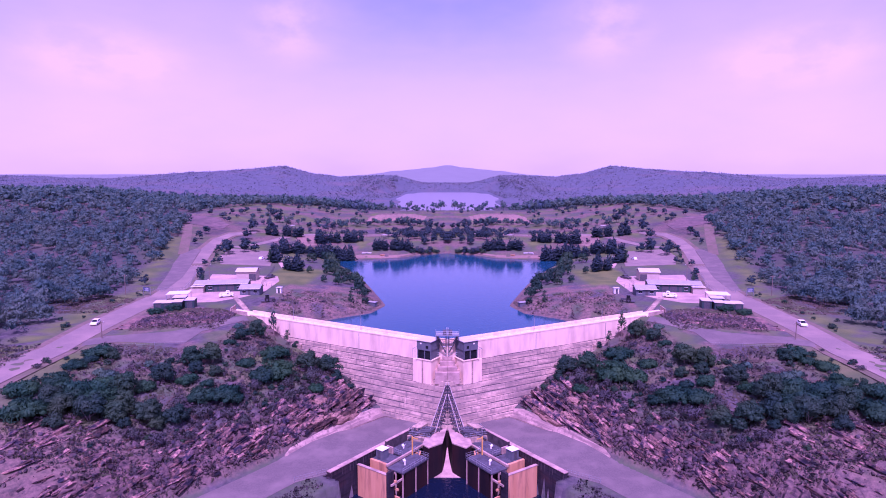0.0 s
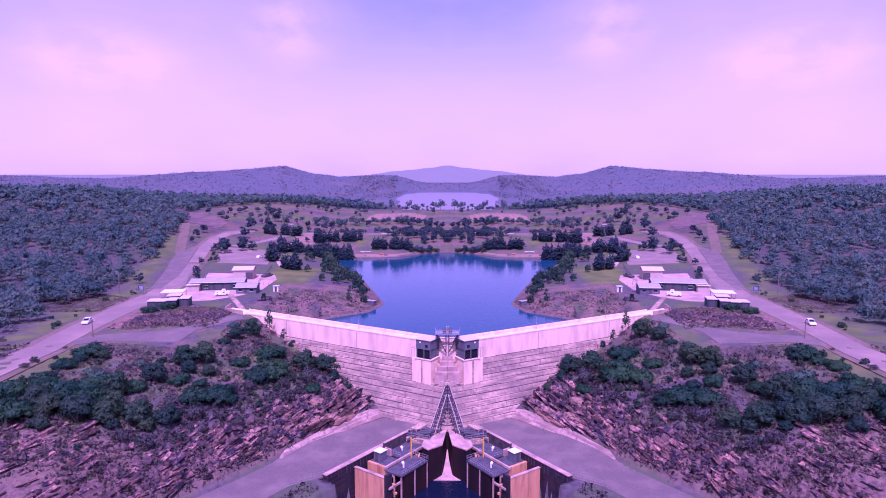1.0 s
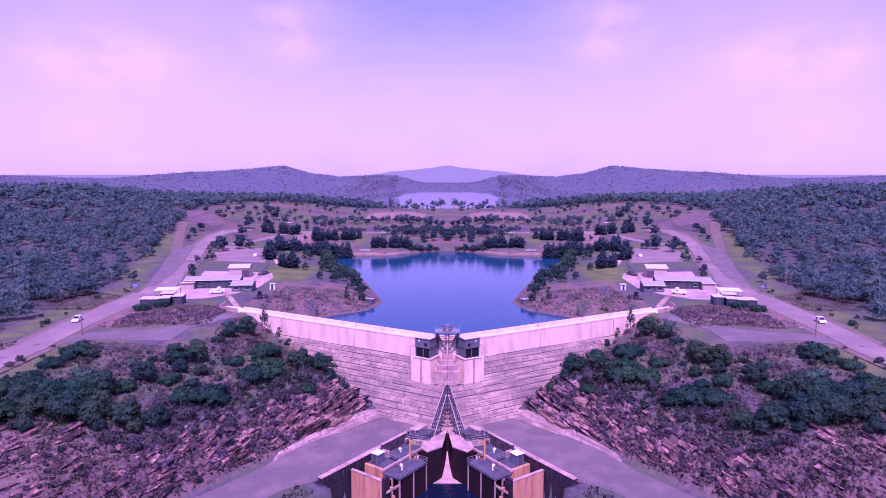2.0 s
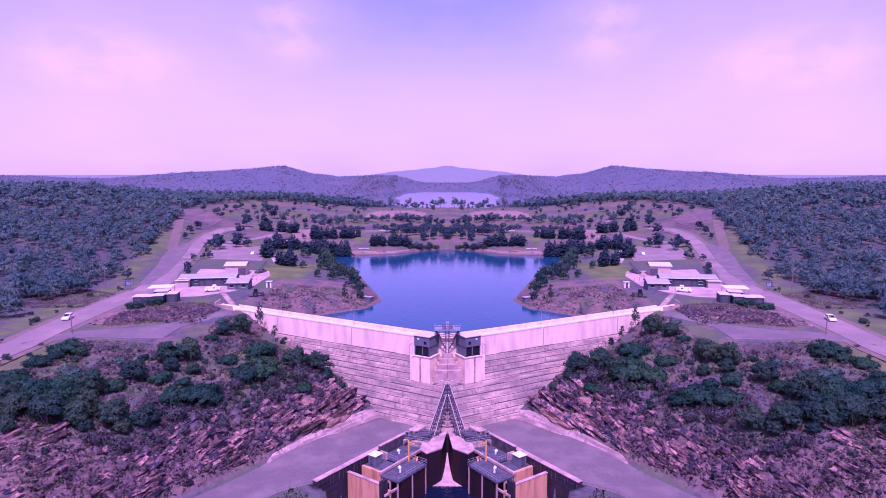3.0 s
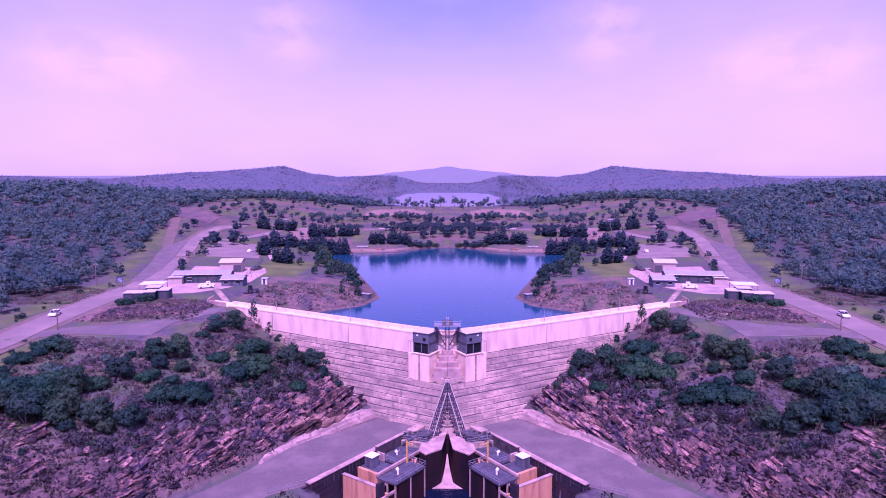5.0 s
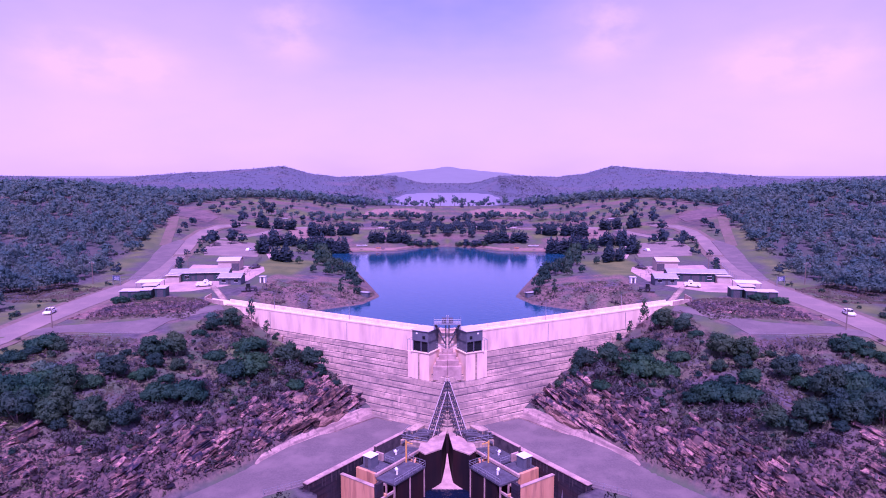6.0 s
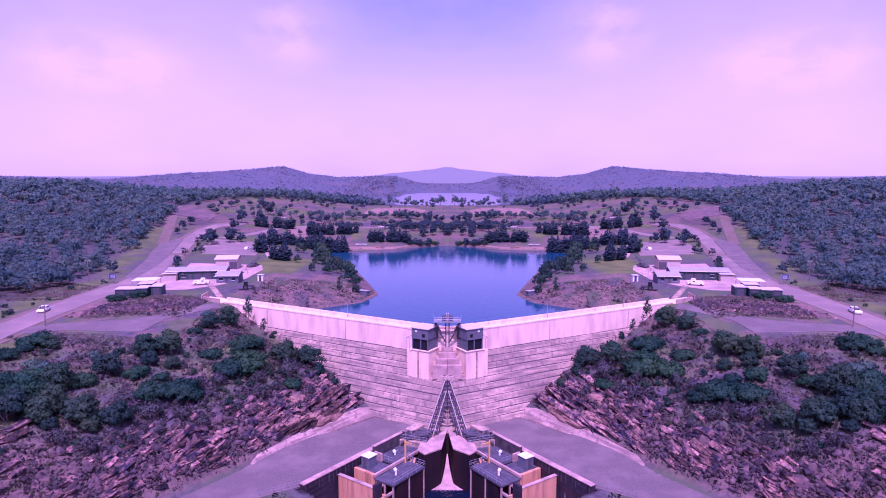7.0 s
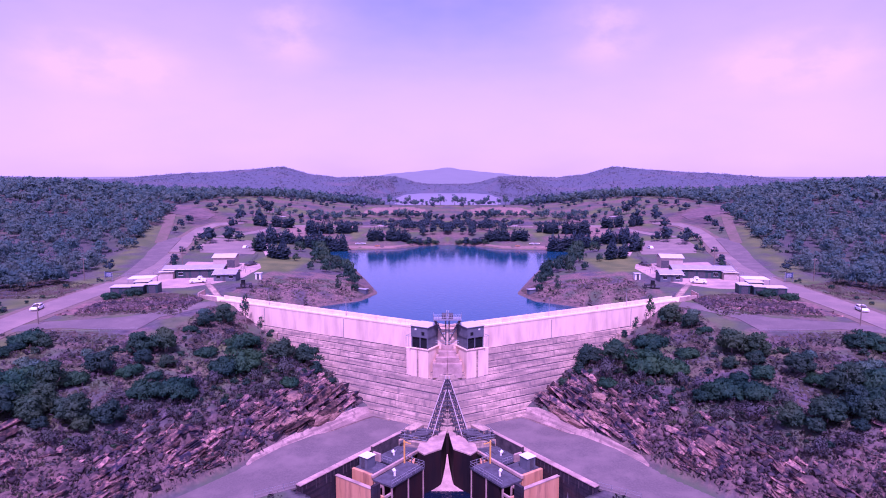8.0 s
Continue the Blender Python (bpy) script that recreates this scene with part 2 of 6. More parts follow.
def water_material(name, colour, waves_high=0.8, rough=0.06):
    m = bpy.data.materials.new(name)
    m.use_nodes = True
    n, l = m.node_tree.nodes, m.node_tree.links
    b = n["Principled BSDF"]
    b.inputs["Base Color"].default_value = (*colour, 1)
    b.inputs["Roughness"].default_value, b.inputs["IOR"].default_value = rough, 1.33
    geo = n.new("ShaderNodeNewGeometry")
    waves = n.new("ShaderNodeTexNoise")
    waves.inputs["Scale"].default_value, waves.inputs["Detail"].default_value = 0.9, 4
    bp = n.new("ShaderNodeBump")
    bp.inputs["Strength"].default_value, bp.inputs["Distance"].default_value = waves_high, 0.3
    l.new(geo.outputs["Position"], waves.inputs["Vector"])
    l.new(waves.outputs["Fac"], bp.inputs["Height"])
    l.new(bp.outputs[0], b.inputs["Normal"])
    return m


WATER = water_material("lake_water", (0.002, 0.062, 0.112), 0.13)
# The sky's reflection on the far water is painted into this pale base.
SKY_PALE_WATER = water_material("sky_pale_lake_water", (0.19, 0.185, 0.20), 0.0, 0.4)
TAILWATER = water_material("tailrace_water", (0.004, 0.010, 0.026))


def ground_material():
    """Soil and dry grass, with rock, lawn and forest floor where the cover layer says so."""
    m = material("ground", (0.044, 0.043, 0.055), (0.130, 0.111, 0.121), 0.7, 0.95, 0.6, stain=(0.076, 0.100, 0.062), stain_scale=0.07,
                 stain_at=(0.43, 0.6), bump_scale=1.6)
    n, l = m.node_tree.nodes, m.node_tree.links
    b = n["Principled BSDF"]
    col = b.inputs["Base Color"].links[0].from_socket
    cover = n.new("ShaderNodeAttribute")
    cover.attribute_name = "cover"
    split = n.new("ShaderNodeSeparateColor")
    l.new(cover.outputs["Color"], split.inputs[0])
    geo = n.new("ShaderNodeNewGeometry")
    # layers run along the bank on both sides of the valley
    both = n.new("ShaderNodeVectorMath")
    both.operation = "ABSOLUTE"
    turned = n.new("ShaderNodeMapping")
    turned.inputs["Rotation"].default_value = (0, 0, radians(52.4))
    banded = n.new("ShaderNodeMapping")
    banded.inputs["Scale"].default_value = (0.16, 1.0, 0.8)
    l.new(geo.outputs["Position"], both.inputs[0])
    l.new(both.outputs[0], turned.inputs["Vector"])
    l.new(turned.outputs[0], banded.inputs["Vector"])
    for socket, one, two, scale in (("Red", (0.020, 0.018, 0.030), (0.172, 0.114, 0.102), 1.3), ("Green", (0.078, 0.112, 0.036), (0.13, 0.158, 0.048), 0.12),
                                    ("Blue", (0.032, 0.045, 0.048), (0.075, 0.068, 0.07), 0.10)):
        t = n.new("ShaderNodeTexNoise")
        t.inputs["Scale"].default_value, t.inputs["Detail"].default_value = scale, 8
        l.new(banded.outputs[0] if socket == "Red" else geo.outputs["Position"], t.inputs["Vector"])
        r = n.new("ShaderNodeMapRange")
        r.inputs["From Min"].default_value, r.inputs["From Max"].default_value = 0.38, 0.62
        l.new(t.outputs["Fac"], r.inputs["Value"])
        inner = n.new("ShaderNodeMix")
        inner.data_type = "RGBA"
        inner.inputs[6].default_value, inner.inputs[7].default_value = (*one, 1), (*two, 1)
        l.new(r.outputs[0], inner.inputs[0])
        outer = n.new("ShaderNodeMix")
        outer.data_type = "RGBA"
        l.new(split.outputs[socket], outer.inputs[0])
        l.new(col, outer.inputs[6])
        l.new(inner.outputs[2], outer.inputs[7])
        col = outer.outputs[2]
    red = n.new("ShaderNodeTexNoise")
    red.inputs["Scale"].default_value, red.inputs["Detail"].default_value, red.inputs["Roughness"].default_value = 1.1, 9, 0.75
    l.new(geo.outputs["Position"], red.inputs["Vector"])
    span = n.new("ShaderNodeMapRange")
    span.inputs["From Min"].default_value, span.inputs["From Max"].default_value = 0.36, 0.64
    l.new(red.outputs["Fac"], span.inputs["Value"])
    earth = n.new("ShaderNodeMix")
    earth.data_type = "RGBA"
    earth.inputs[6].default_value, earth.inputs[7].default_value = (0.066, 0.050, 0.050, 1), (0.29, 0.178, 0.142, 1)
    l.new(span.outputs[0], earth.inputs[0])
    over = n.new("ShaderNodeMix")
    over.data_type = "RGBA"
    l.new(cover.outputs["Alpha"], over.inputs[0])
    l.new(col, over.inputs[6])
    l.new(earth.outputs[2], over.inputs[7])
    l.new(over.outputs[2], b.inputs["Base Color"])
    return m


GROUND = ground_material()
# Hills and range take haze-pale colours; there is no air between.
HAZE_HILLS = material("hazy_backdrop_hills", (0.078, 0.096, 0.124), (0.095, 0.112, 0.140), 0.03, 0.95, 0, stain=(0.122, 0.110, 0.130), stain_scale=0.006, stain_at=(0.5, 0.66))
HAZE_RANGE = material("hazy_backdrop_range", (0.165, 0.184, 0.194), (0.182, 0.202, 0.208), 0.01, 0.95, 0)


# ---- the lie of the land: a is the distance from the valley's middle line, y the distance up the valley ----
LAKE = 12.2


def step(lo, hi, v):
    t = np.clip((v - lo) / (hi - lo), 0, 1)
    return t * t * (3 - 2 * t)


def waviness(x, y, size, seed):
    """Smooth noise over the plan, about -1 to 1, from a few crossed waves."""
    rng = np.random.RandomState(seed)
    total = 0
    for k in range(7):
        ang, f, p = rng.uniform(0, 6.283), rng.uniform(0.6, 2.2) / size, rng.uniform(0, 6.283)
        total = total + np.sin((x * np.cos(ang) + y * np.sin(ang)) * f * 6.283 + p)
    return total / 4.2


def shore_gap(a, y):
    """Metres from the near lake's edge: positive on land, negative in the water."""
    side = np.interp(y, [134, 178, 188, 196, 209, 238, 269, 303, 330, 344], [60, 46, 37, 27, 23, 31, 40, 53, 66, 70])
    far = np.interp(a, [0, 17, 29, 53, 70], [370, 358, 345, 339, 333])
    return np.maximum((a - side) * 0.9, y - far)


def pit_uv(a, y):
    """Place beside the power station's long wall: u along it towards the dam, v from it towards the river."""
    p, q = a - 24.3, y - 100.8
    return -0.583 * p + 0.813 * q, -0.813 * p - 0.583 * q


def land(a, y):
    a, y = np.asarray(a, float), np.asarray(y, float)
    d = (a - 17) * 0.792 + (y - 131.5) * 0.61
    dp = np.maximum(d, 0)
    hill = 11 * (1 - np.exp(-dp / 11)) + 0.12 * dp
    hill = 17.7 - np.log1p(np.exp(np.clip((17.7 - hill) / 0.8, -30, 30))) * 0.8
    beside = 135.3 + 0.565 * a - y
    hill = hill - 4.6 * np.exp(-(np.maximum(beside - 4, 0) / 11) ** 2) * step(0.5, 9, d) * (1 - step(46, 60, a))
    hill = np.maximum(hill, -0.12)
    gap = shore_gap(a, y)
    bank = LAKE + np.where(gap > 0, 5.0 * (1 - np.exp(-gap / 13)), np.maximum(gap * 0.35, -6))
    z = hill + (bank - hill) * step(-1.5, 0.5, y - 137.0 - 0.565 * a)
    start = np.interp(a, [80, 165], [360, 200])
    z = z + np.minimum(np.interp(a, [80, 165], [0.05, 0.06]) * np.maximum(0, y - start) * step(-60, 20, gap), 19)
    plain = step(540, 760, y) * (1 - step(330, 700, a)) * (1 - step(1860, 2000, y))
    z = z + (LAKE + 2.5 - z) * plain
    low = step(740, 850, y) * (1 - step(-13, 13, a - np.interp(y, [530, 700, 900, 1000, 1300, 1700, 1800, 1880], [48, 50, 70, 84, 112, 116, 98, 70]) - 7 * waviness(a, y, 150, 44))) * (1 - step(1850, 1900, y))
    z = z + (LAKE - 2.5 - z) * low
    z = z + 8 * step(230, 340, a) * step(330, 500, y) * (1 - step(640, 880, y))
    ang = a / np.maximum(y, 1) * 2000
    crest = np.interp(ang, [0, 80, 170, 350, 440, 524, 620, 838, 965, 1091, 1436, 2200], [33, 37, 62, 57, 70, 93, 84, 70, 63, 49, 62, 66])
    crest = crest + 2.5 * waviness(a, y, 160, 3)
    inner = 1 - step(130, 230, a)
    rise = step(1000 + 880 * inner, 2060, y) * (1 - step(2100, 2900, y))
    z = z + np.maximum(crest - z, 0) * rise ** 1.3
    crest = np.interp(a / np.maximum(y, 1) * 3600, [0, 40, 90, 170, 230, 330, 450, 700, 1500], [123, 119, 109, 102, 96, 87, 70, 50, 70]) + 2.2 * waviness(a, y, 210, 33)
    z = z + np.maximum(crest - z, 0) * step(2600, 3600, y) * (1 - step(3700, 4600, y))
    u, v = pit_uv(a, y)
    pit = (v > 0.2) & (y < 123.2) & ((u > -0.5) | (v > 5))
    return np.where(pit, -9.5, z), d, gap, pit


def ground_z(a, y):
    return float(land(a, y)[0])


def spaced(parts):
    out = []
    for lo, hi, stepsize in parts:
        out += list(np.arange(lo, hi - stepsize * 0.5, stepsize))
    return out + [parts[-1][1]]


def mesh_object(name, verts, faces, mat, parent=None, normals=None):
    """A mesh from arrays of places and of equal-sided faces."""
    me = bpy.data.meshes.new(name)
    verts, faces = np.asarray(verts, np.float32), np.array(faces, np.int32)
    k = faces.shape[1]
    if normals is not None:
        # faces wound the same way as the normals that they are given
        normals = np.asarray(normals, np.float32)
        p = verts[faces]
        turned = (np.cross(p[:, 2] - p[:, 0], p[:, 3] - p[:, 1]) * normals[faces].mean(1)).sum(1) < 0
        faces[turned] = faces[turned][:, ::-1]
    me.vertices.add(len(verts))
    me.vertices.foreach_set("co", verts.ravel())
    me.loops.add(faces.size)
    me.loops.foreach_set("vertex_index", faces.ravel())
    me.polygons.add(len(faces))
    me.polygons.foreach_set("loop_start", np.arange(0, faces.size, k, dtype=np.int32))
    me.update(calc_edges=True)
    if normals is not None:
        me.polygons.foreach_set("use_smooth", np.ones(len(faces), bool))
        me.normals_split_custom_set_from_vertices(np.asarray(normals, np.float32))
    me.materials.append(mat)
    ob = new(name, me)
    ob.parent = parent
    return ob


def road_edge(y):
    """The outer edge of the main road."""
    return np.interp(y, [100, 130, 158, 176, 198, 221, 272, 349, 415, 473], [98, 101, 104, 105.5, 106.5, 110.6, 124, 146, 165, 172])


def build_ground():
    half = spaced([(0, 72, 0.9), (72, 112, 1.4), (112, 190, 3), (190, 520, 9), (520, 1500, 28), (1500, 4300, 100)])
    xs = np.array([-v for v in reversed(half[1:])] + half)
    ys = np.array(spaced([(-900, 0, 100), (0, 80, 8), (80, 145, 0.85), (145, 202, 1.5), (202, 420, 3), (420, 900, 7), (900, 2200, 18), (2200, 4600, 45)]))
    X, Y = np.meshgrid(xs, ys)
    A = np.abs(X)
    Z, d, gap, pit = land(A, Y)
    steep = np.exp(-((d - 5.0) / 5.6) ** 2) * (Y < 150) * step(1.8, 3.2, d) * (~pit)
    # Layers of rock that dip towards the dam, standing out in ribs.
    run = -0.61 * (A - 17) + 0.792 * (Y - 131.5)
    lay = d * 0.46 + 0.035 * run + 0.9 * waviness(A, Y, 16, 5) + 0.25 * waviness(A, Y, 4, 8)
    ribs = lay % 1
    broken = 0.6 + 0.4 * waviness(A, Y, 9, 9)
    Z = Z + steep * (ribs - 0.5) * 2.7 * broken + steep * 0.6 * waviness(A, Y, 4, 6)
    rough = (d > 3) * (~pit) * np.clip((d - 3) / 6, 0, 1) * (Y < 900) * ((Y < 133) | (A < 58) | (A > road_edge(Y) + 11))
    Z = Z + rough * 0.22 * waviness(A, Y, 7, 7) * (np.abs(gap) > 2)
    Z = Z - 14 * step(900, 960, Y)
    nx, ny = len(xs), len(ys)
    idx = np.arange(nx * ny).reshape(ny, nx)
    faces = np.stack([idx[:-1, :-1], idx[:-1, 1:], idx[1:, 1:], idx[1:, :-1]], -1).reshape(-1, 4)
    ob = mesh_object("ground", np.stack([X, Y, Z], -1).reshape(-1, 3), faces, GROUND)
    n1 = waviness(A, Y, 22, 11)
    rock = np.clip(steep * 1.4 + 0.25 * (n1 - 0.6) * (Y < 200), 0, 1)
    rock = np.maximum(rock, 0.40 * step(44, 52, A) * (1 - step(93, 99, Y)) * (A > 40) * (A < 90) * (~pit) * step(2.5, 4.5, d) * step(-0.6, 0.1, waviness(A, Y, 13, 67)))
    rock = np.maximum(rock, 0.6 * step(0.4, 1.2, d) * (1 - step(3, 4.5, d)) * (Y < 116) * (~pit))
    shore = np.exp(-np.abs(gap - 1.5) / 2.0) * (Y > 150) * (Y < 400)
    cutting = np.exp(-((A - 150) / 12.0) ** 2) * np.exp(-((Y - 385) / 34.0) ** 2)
    rock = np.clip(rock + 0.6 * shore + 0.8 * cutting, 0, 1)
    lawn = (step(-0.3, 0.5, waviness(A, Y, 60, 12) + 0.5) * 0.85 * step(235, 330, Y) * (1 - step(520, 640, Y)) * (1 - step(150, 210, A)))
    lawn = lawn * (0.25 + 0.75 * step(-0.5, 0.3, waviness(A, Y, 24, 61)))
    lawn = lawn * (1 - cutting)
    park = step(55, 60, A) * (1 - step(77, 81, A)) * step(224, 231, Y) * (1 - step(270, 280, Y))
    verge = np.exp(-((A - road_edge(Y) - 7 - 7 * step(215, 240, Y)) / 5.0) ** 2) * step(-0.9, -0.1, waviness(A, Y, 11, 91)) * (Y > 110) * (Y < 330)
    bank = np.exp(-((A - 90) / 9.0) ** 2) * np.exp(-((Y - 122) / 14.0) ** 2)
    tussock = 0.55 * step(-0.1, 0.5, waviness(A, Y, 17, 63)) * step(11, 16, d) * (Y < 188) * (A < 106)
    lawn = np.clip(np.maximum.reduce([tussock, lawn, park, 0.9 * verge, 0.95 * bank]), 0, 1)
    wood = np.clip(step(0, 12, A - road_edge(Y) - 14) * (Y > 60) * 0.6 + step(560, 640, Y), 0, 1)
    earth = 0.85 * step(0.5, 3, gap) * (Y > 146 + 0.565 * A) * (A < 64) * (Y < 232) * step(-0.6, 0.2, waviness(A, Y, 14, 81))
    earth = np.maximum(earth, 0.6 * step(16, 22, d) * (Y < 136 + 0.565 * A) * (A < 100) * step(-0.1, 0.5, waviness(A, Y, 16, 82)))
    earth = np.maximum(earth, 0.5 * step(170, 200, A) * (Y > 200) * (Y < 600) * step(0.3, 0.6, waviness(A, Y, 40, 83)))
    earth = np.maximum(earth, 0.9 * step(46, 54, A) * (1 - step(92, 98, Y)) * (A < 100) * (Y > 60) * step(3, 6, d))
    pale = step(-0.1, 0.4, waviness(A, Y, 34, 85)) * step(330, 360, Y) * (1 - step(540, 620, Y)) * (A < 190)
    lawn = lawn * (1 - 0.8 * pale)
    earth = np.maximum(earth, 0.75 * pale)
    earth = np.maximum(earth, 0.7 * step(0.2, 1.0, d) * (1 - step(5, 7, d)) * (Y < 118) * (~pit))
    earth = earth * (1 - 0.8 * lawn) * (1 - 0.7 * rock)
    earth = np.maximum(earth, 0.8 * np.exp(-np.abs(gap - 0.7) / 0.9) * (Y > 150) * (Y < 400))
    cover = np.stack([rock * (1 - wood), lawn * (1 - wood), wood * (1 - earth), earth], -1).reshape(-1)
    layer = ob.data.color_attributes.new("cover", "FLOAT_COLOR", "POINT")
    layer.data.foreach_set("color", cover.astype(np.float32))
    ob.data.polygons.foreach_set("use_smooth", steep.reshape(-1)[faces[:, 0]] < 0.15)
    return tagged(ob, "dry grassy hillsides, rocky banks and wooded hills", "ground", kind="structure")


ground = build_ground()


def build_backdrop():
    """The far hills beyond the wooded plain, over the end of the ground, with distance haze in their colours."""
    half = spaced([(0, 520, 26), (520, 1500, 49), (1500, 4300, 140)])
    xs = np.array([-v for v in reversed(half[1:])] + half)
    for name, y0, y1, stepsize, mat, label in (("backdrop", 900, 2400, 25, HAZE_HILLS, "blue-grey wooded far hills"), ("backdrop", 2400, 4600, 50, HAZE_RANGE, "pale low range on the horizon")):
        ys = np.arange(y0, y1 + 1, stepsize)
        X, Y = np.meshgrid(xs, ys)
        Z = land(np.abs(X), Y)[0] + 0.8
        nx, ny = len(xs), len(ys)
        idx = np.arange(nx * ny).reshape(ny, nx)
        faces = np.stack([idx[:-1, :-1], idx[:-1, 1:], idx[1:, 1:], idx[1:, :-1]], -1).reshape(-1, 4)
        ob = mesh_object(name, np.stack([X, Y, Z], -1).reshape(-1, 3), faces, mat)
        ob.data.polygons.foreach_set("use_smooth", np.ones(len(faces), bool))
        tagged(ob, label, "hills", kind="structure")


build_backdrop()

# ---- building blocks ----
SIDE = 1


def thing(name, a, y, z, turn=0.0, label="", category="", group="", kind=""):
    ob = new(name)
    ob.empty_display_size = 0.3
    ob.matrix_world = pose(SIDE * a, y, z, 0, 0, SIDE * turn)
    return tagged(ob, label, category, group, kind)


def part(name, bm, mat, parent=None, label="", smooth=False):
    """Links a bmesh as one mesh object, mirrored to the side of the valley that is being built."""
    if SIDE < 0:
        for v in bm.verts:
            v.co.x = -v.co.x
        bmesh.ops.reverse_faces(bm, faces=bm.faces)
    me = bpy.data.meshes.new(name)
    bm.to_mesh(me)
    bm.free()
    me.materials.append(mat)
    if smooth:
        me.polygons.foreach_set("use_smooth", np.ones(len(me.polygons), bool))
    ob = new(name, me)
    ob.parent = parent
    return tagged(ob, label) if label else ob


def box(bm, x0, x1, y0, y1, z0, z1, bevel=0.0):
    vs = [bm.verts.new((x, y, z)) for z in (z0, z1) for y in (y0, y1) for x in (x0, x1)]
    fs = [bm.faces.new([vs[i] for i in q]) for q in ((0, 2, 3, 1), (4, 5, 7, 6), (0, 1, 5, 4), (2, 6, 7, 3), (0, 4, 6, 2), (1, 3, 7, 5))]
    if bevel:
        edges = {e for f in fs for e in f.edges}
        bmesh.ops.bevel(bm, geom=list(edges), offset=bevel, segments=1, affect="EDGES")
    return bm


def boxes(*rows, bevel=0.0):
    bm = bmesh.new()
    for r in rows:
        box(bm, *r, bevel=bevel)
    return bm


def tube(bm, a, b, r, n=6, r2=None):
    a, b = Vector(a), Vector(b)
    ax = (b - a).normalized()
    s = ax.orthogonal().normalized()
    t = ax.cross(s)
    rings = []
    for p, rad in ((a, r), (b, r if r2 is None else r2)):
        rings.append([bm.verts.new(p + (s * math.cos(k * 6.2832 / n) + t * math.sin(k * 6.2832 / n)) * rad) for k in range(n)])
    for k in range(n):
        bm.faces.new((rings[0][k], rings[0][(k + 1) % n], rings[1][(k + 1) % n], rings[1][k]))
    bm.faces.new(rings[0][::-1])
    bm.faces.new(rings[1])
    return bm


def tubes(rows, r, n=6):
    bm = bmesh.new()
    for a, b in rows:
        tube(bm, a, b, r, n)
    return bm


def prism(bm, outline, z0, z1):
    """A solid over an outline in plan, counter-clockwise; heights may be numbers or lists, one for each corner."""
    n = len(outline)
    lo = [bm.verts.new((*p, z0[i] if isinstance(z0, (list, tuple)) else z0)) for i, p in enumerate(outline)]
    hi = [bm.verts.new((*p, z1[i] if isinstance(z1, (list, tuple)) else z1)) for i, p in enumerate(outline)]
    bm.faces.new(lo[::-1])
    bm.faces.new(hi)
    for k in range(n):
        bm.faces.new((lo[k], lo[(k + 1) % n], hi[(k + 1) % n], hi[k]))
    bmesh.ops.recalc_face_normals(bm, faces=bm.faces)
    return bm


def ribbon(left, right, lift=0.05, pieces=5, sub=6, depth=0.35, drape=False):
    """A road laid over the land between two edges, with thickness."""
    bm = bmesh.new()
    L, R = [], []
    for i in range(len(left) - 1):
        for k in range(sub):
            f = k / sub
            L.append(Vector(left[i]).lerp(Vector(left[i + 1]), f))
            R.append(Vector(right[i]).lerp(Vector(right[i + 1]), f))
    L.append(Vector(left[-1]))
    R.append(Vector(right[-1]))
    rows = []
    for p, q in zip(L, R):
        line = [p.lerp(q, j / pieces) for j in range(pieces + 1)]
        z = [ground_z(v.x, v.y) for v in line]
        zs = np.linspace(max(z[0], z[1]), max(z[-1], z[-2]), pieces + 1)
        rows.append([(v.x, v.y, (g if drape else max(h, g)) + lift) for v, h, g in zip(line, zs, z)])
    top = [[bm.verts.new(c) for c in row] for row in rows]
    for a, b in zip(top, top[1:]):
        for j in range(pieces):
            bm.faces.new((a[j], a[j + 1], b[j + 1], b[j]))
    rim = [row[0] for row in top] + top[-1][1:] + [row[-1] for row in reversed(top[:-1])] + top[0][1:-1][::-1]
    low = [bm.verts.new(v.co - Vector((0, 0, depth))) for v in rim]
    for k in range(len(rim)):
        bm.faces.new((rim[k], rim[(k + 1) % len(rim)], low[(k + 1) % len(rim)], low[k]))
    bmesh.ops.recalc_face_normals(bm, faces=bm.faces)
    return bm


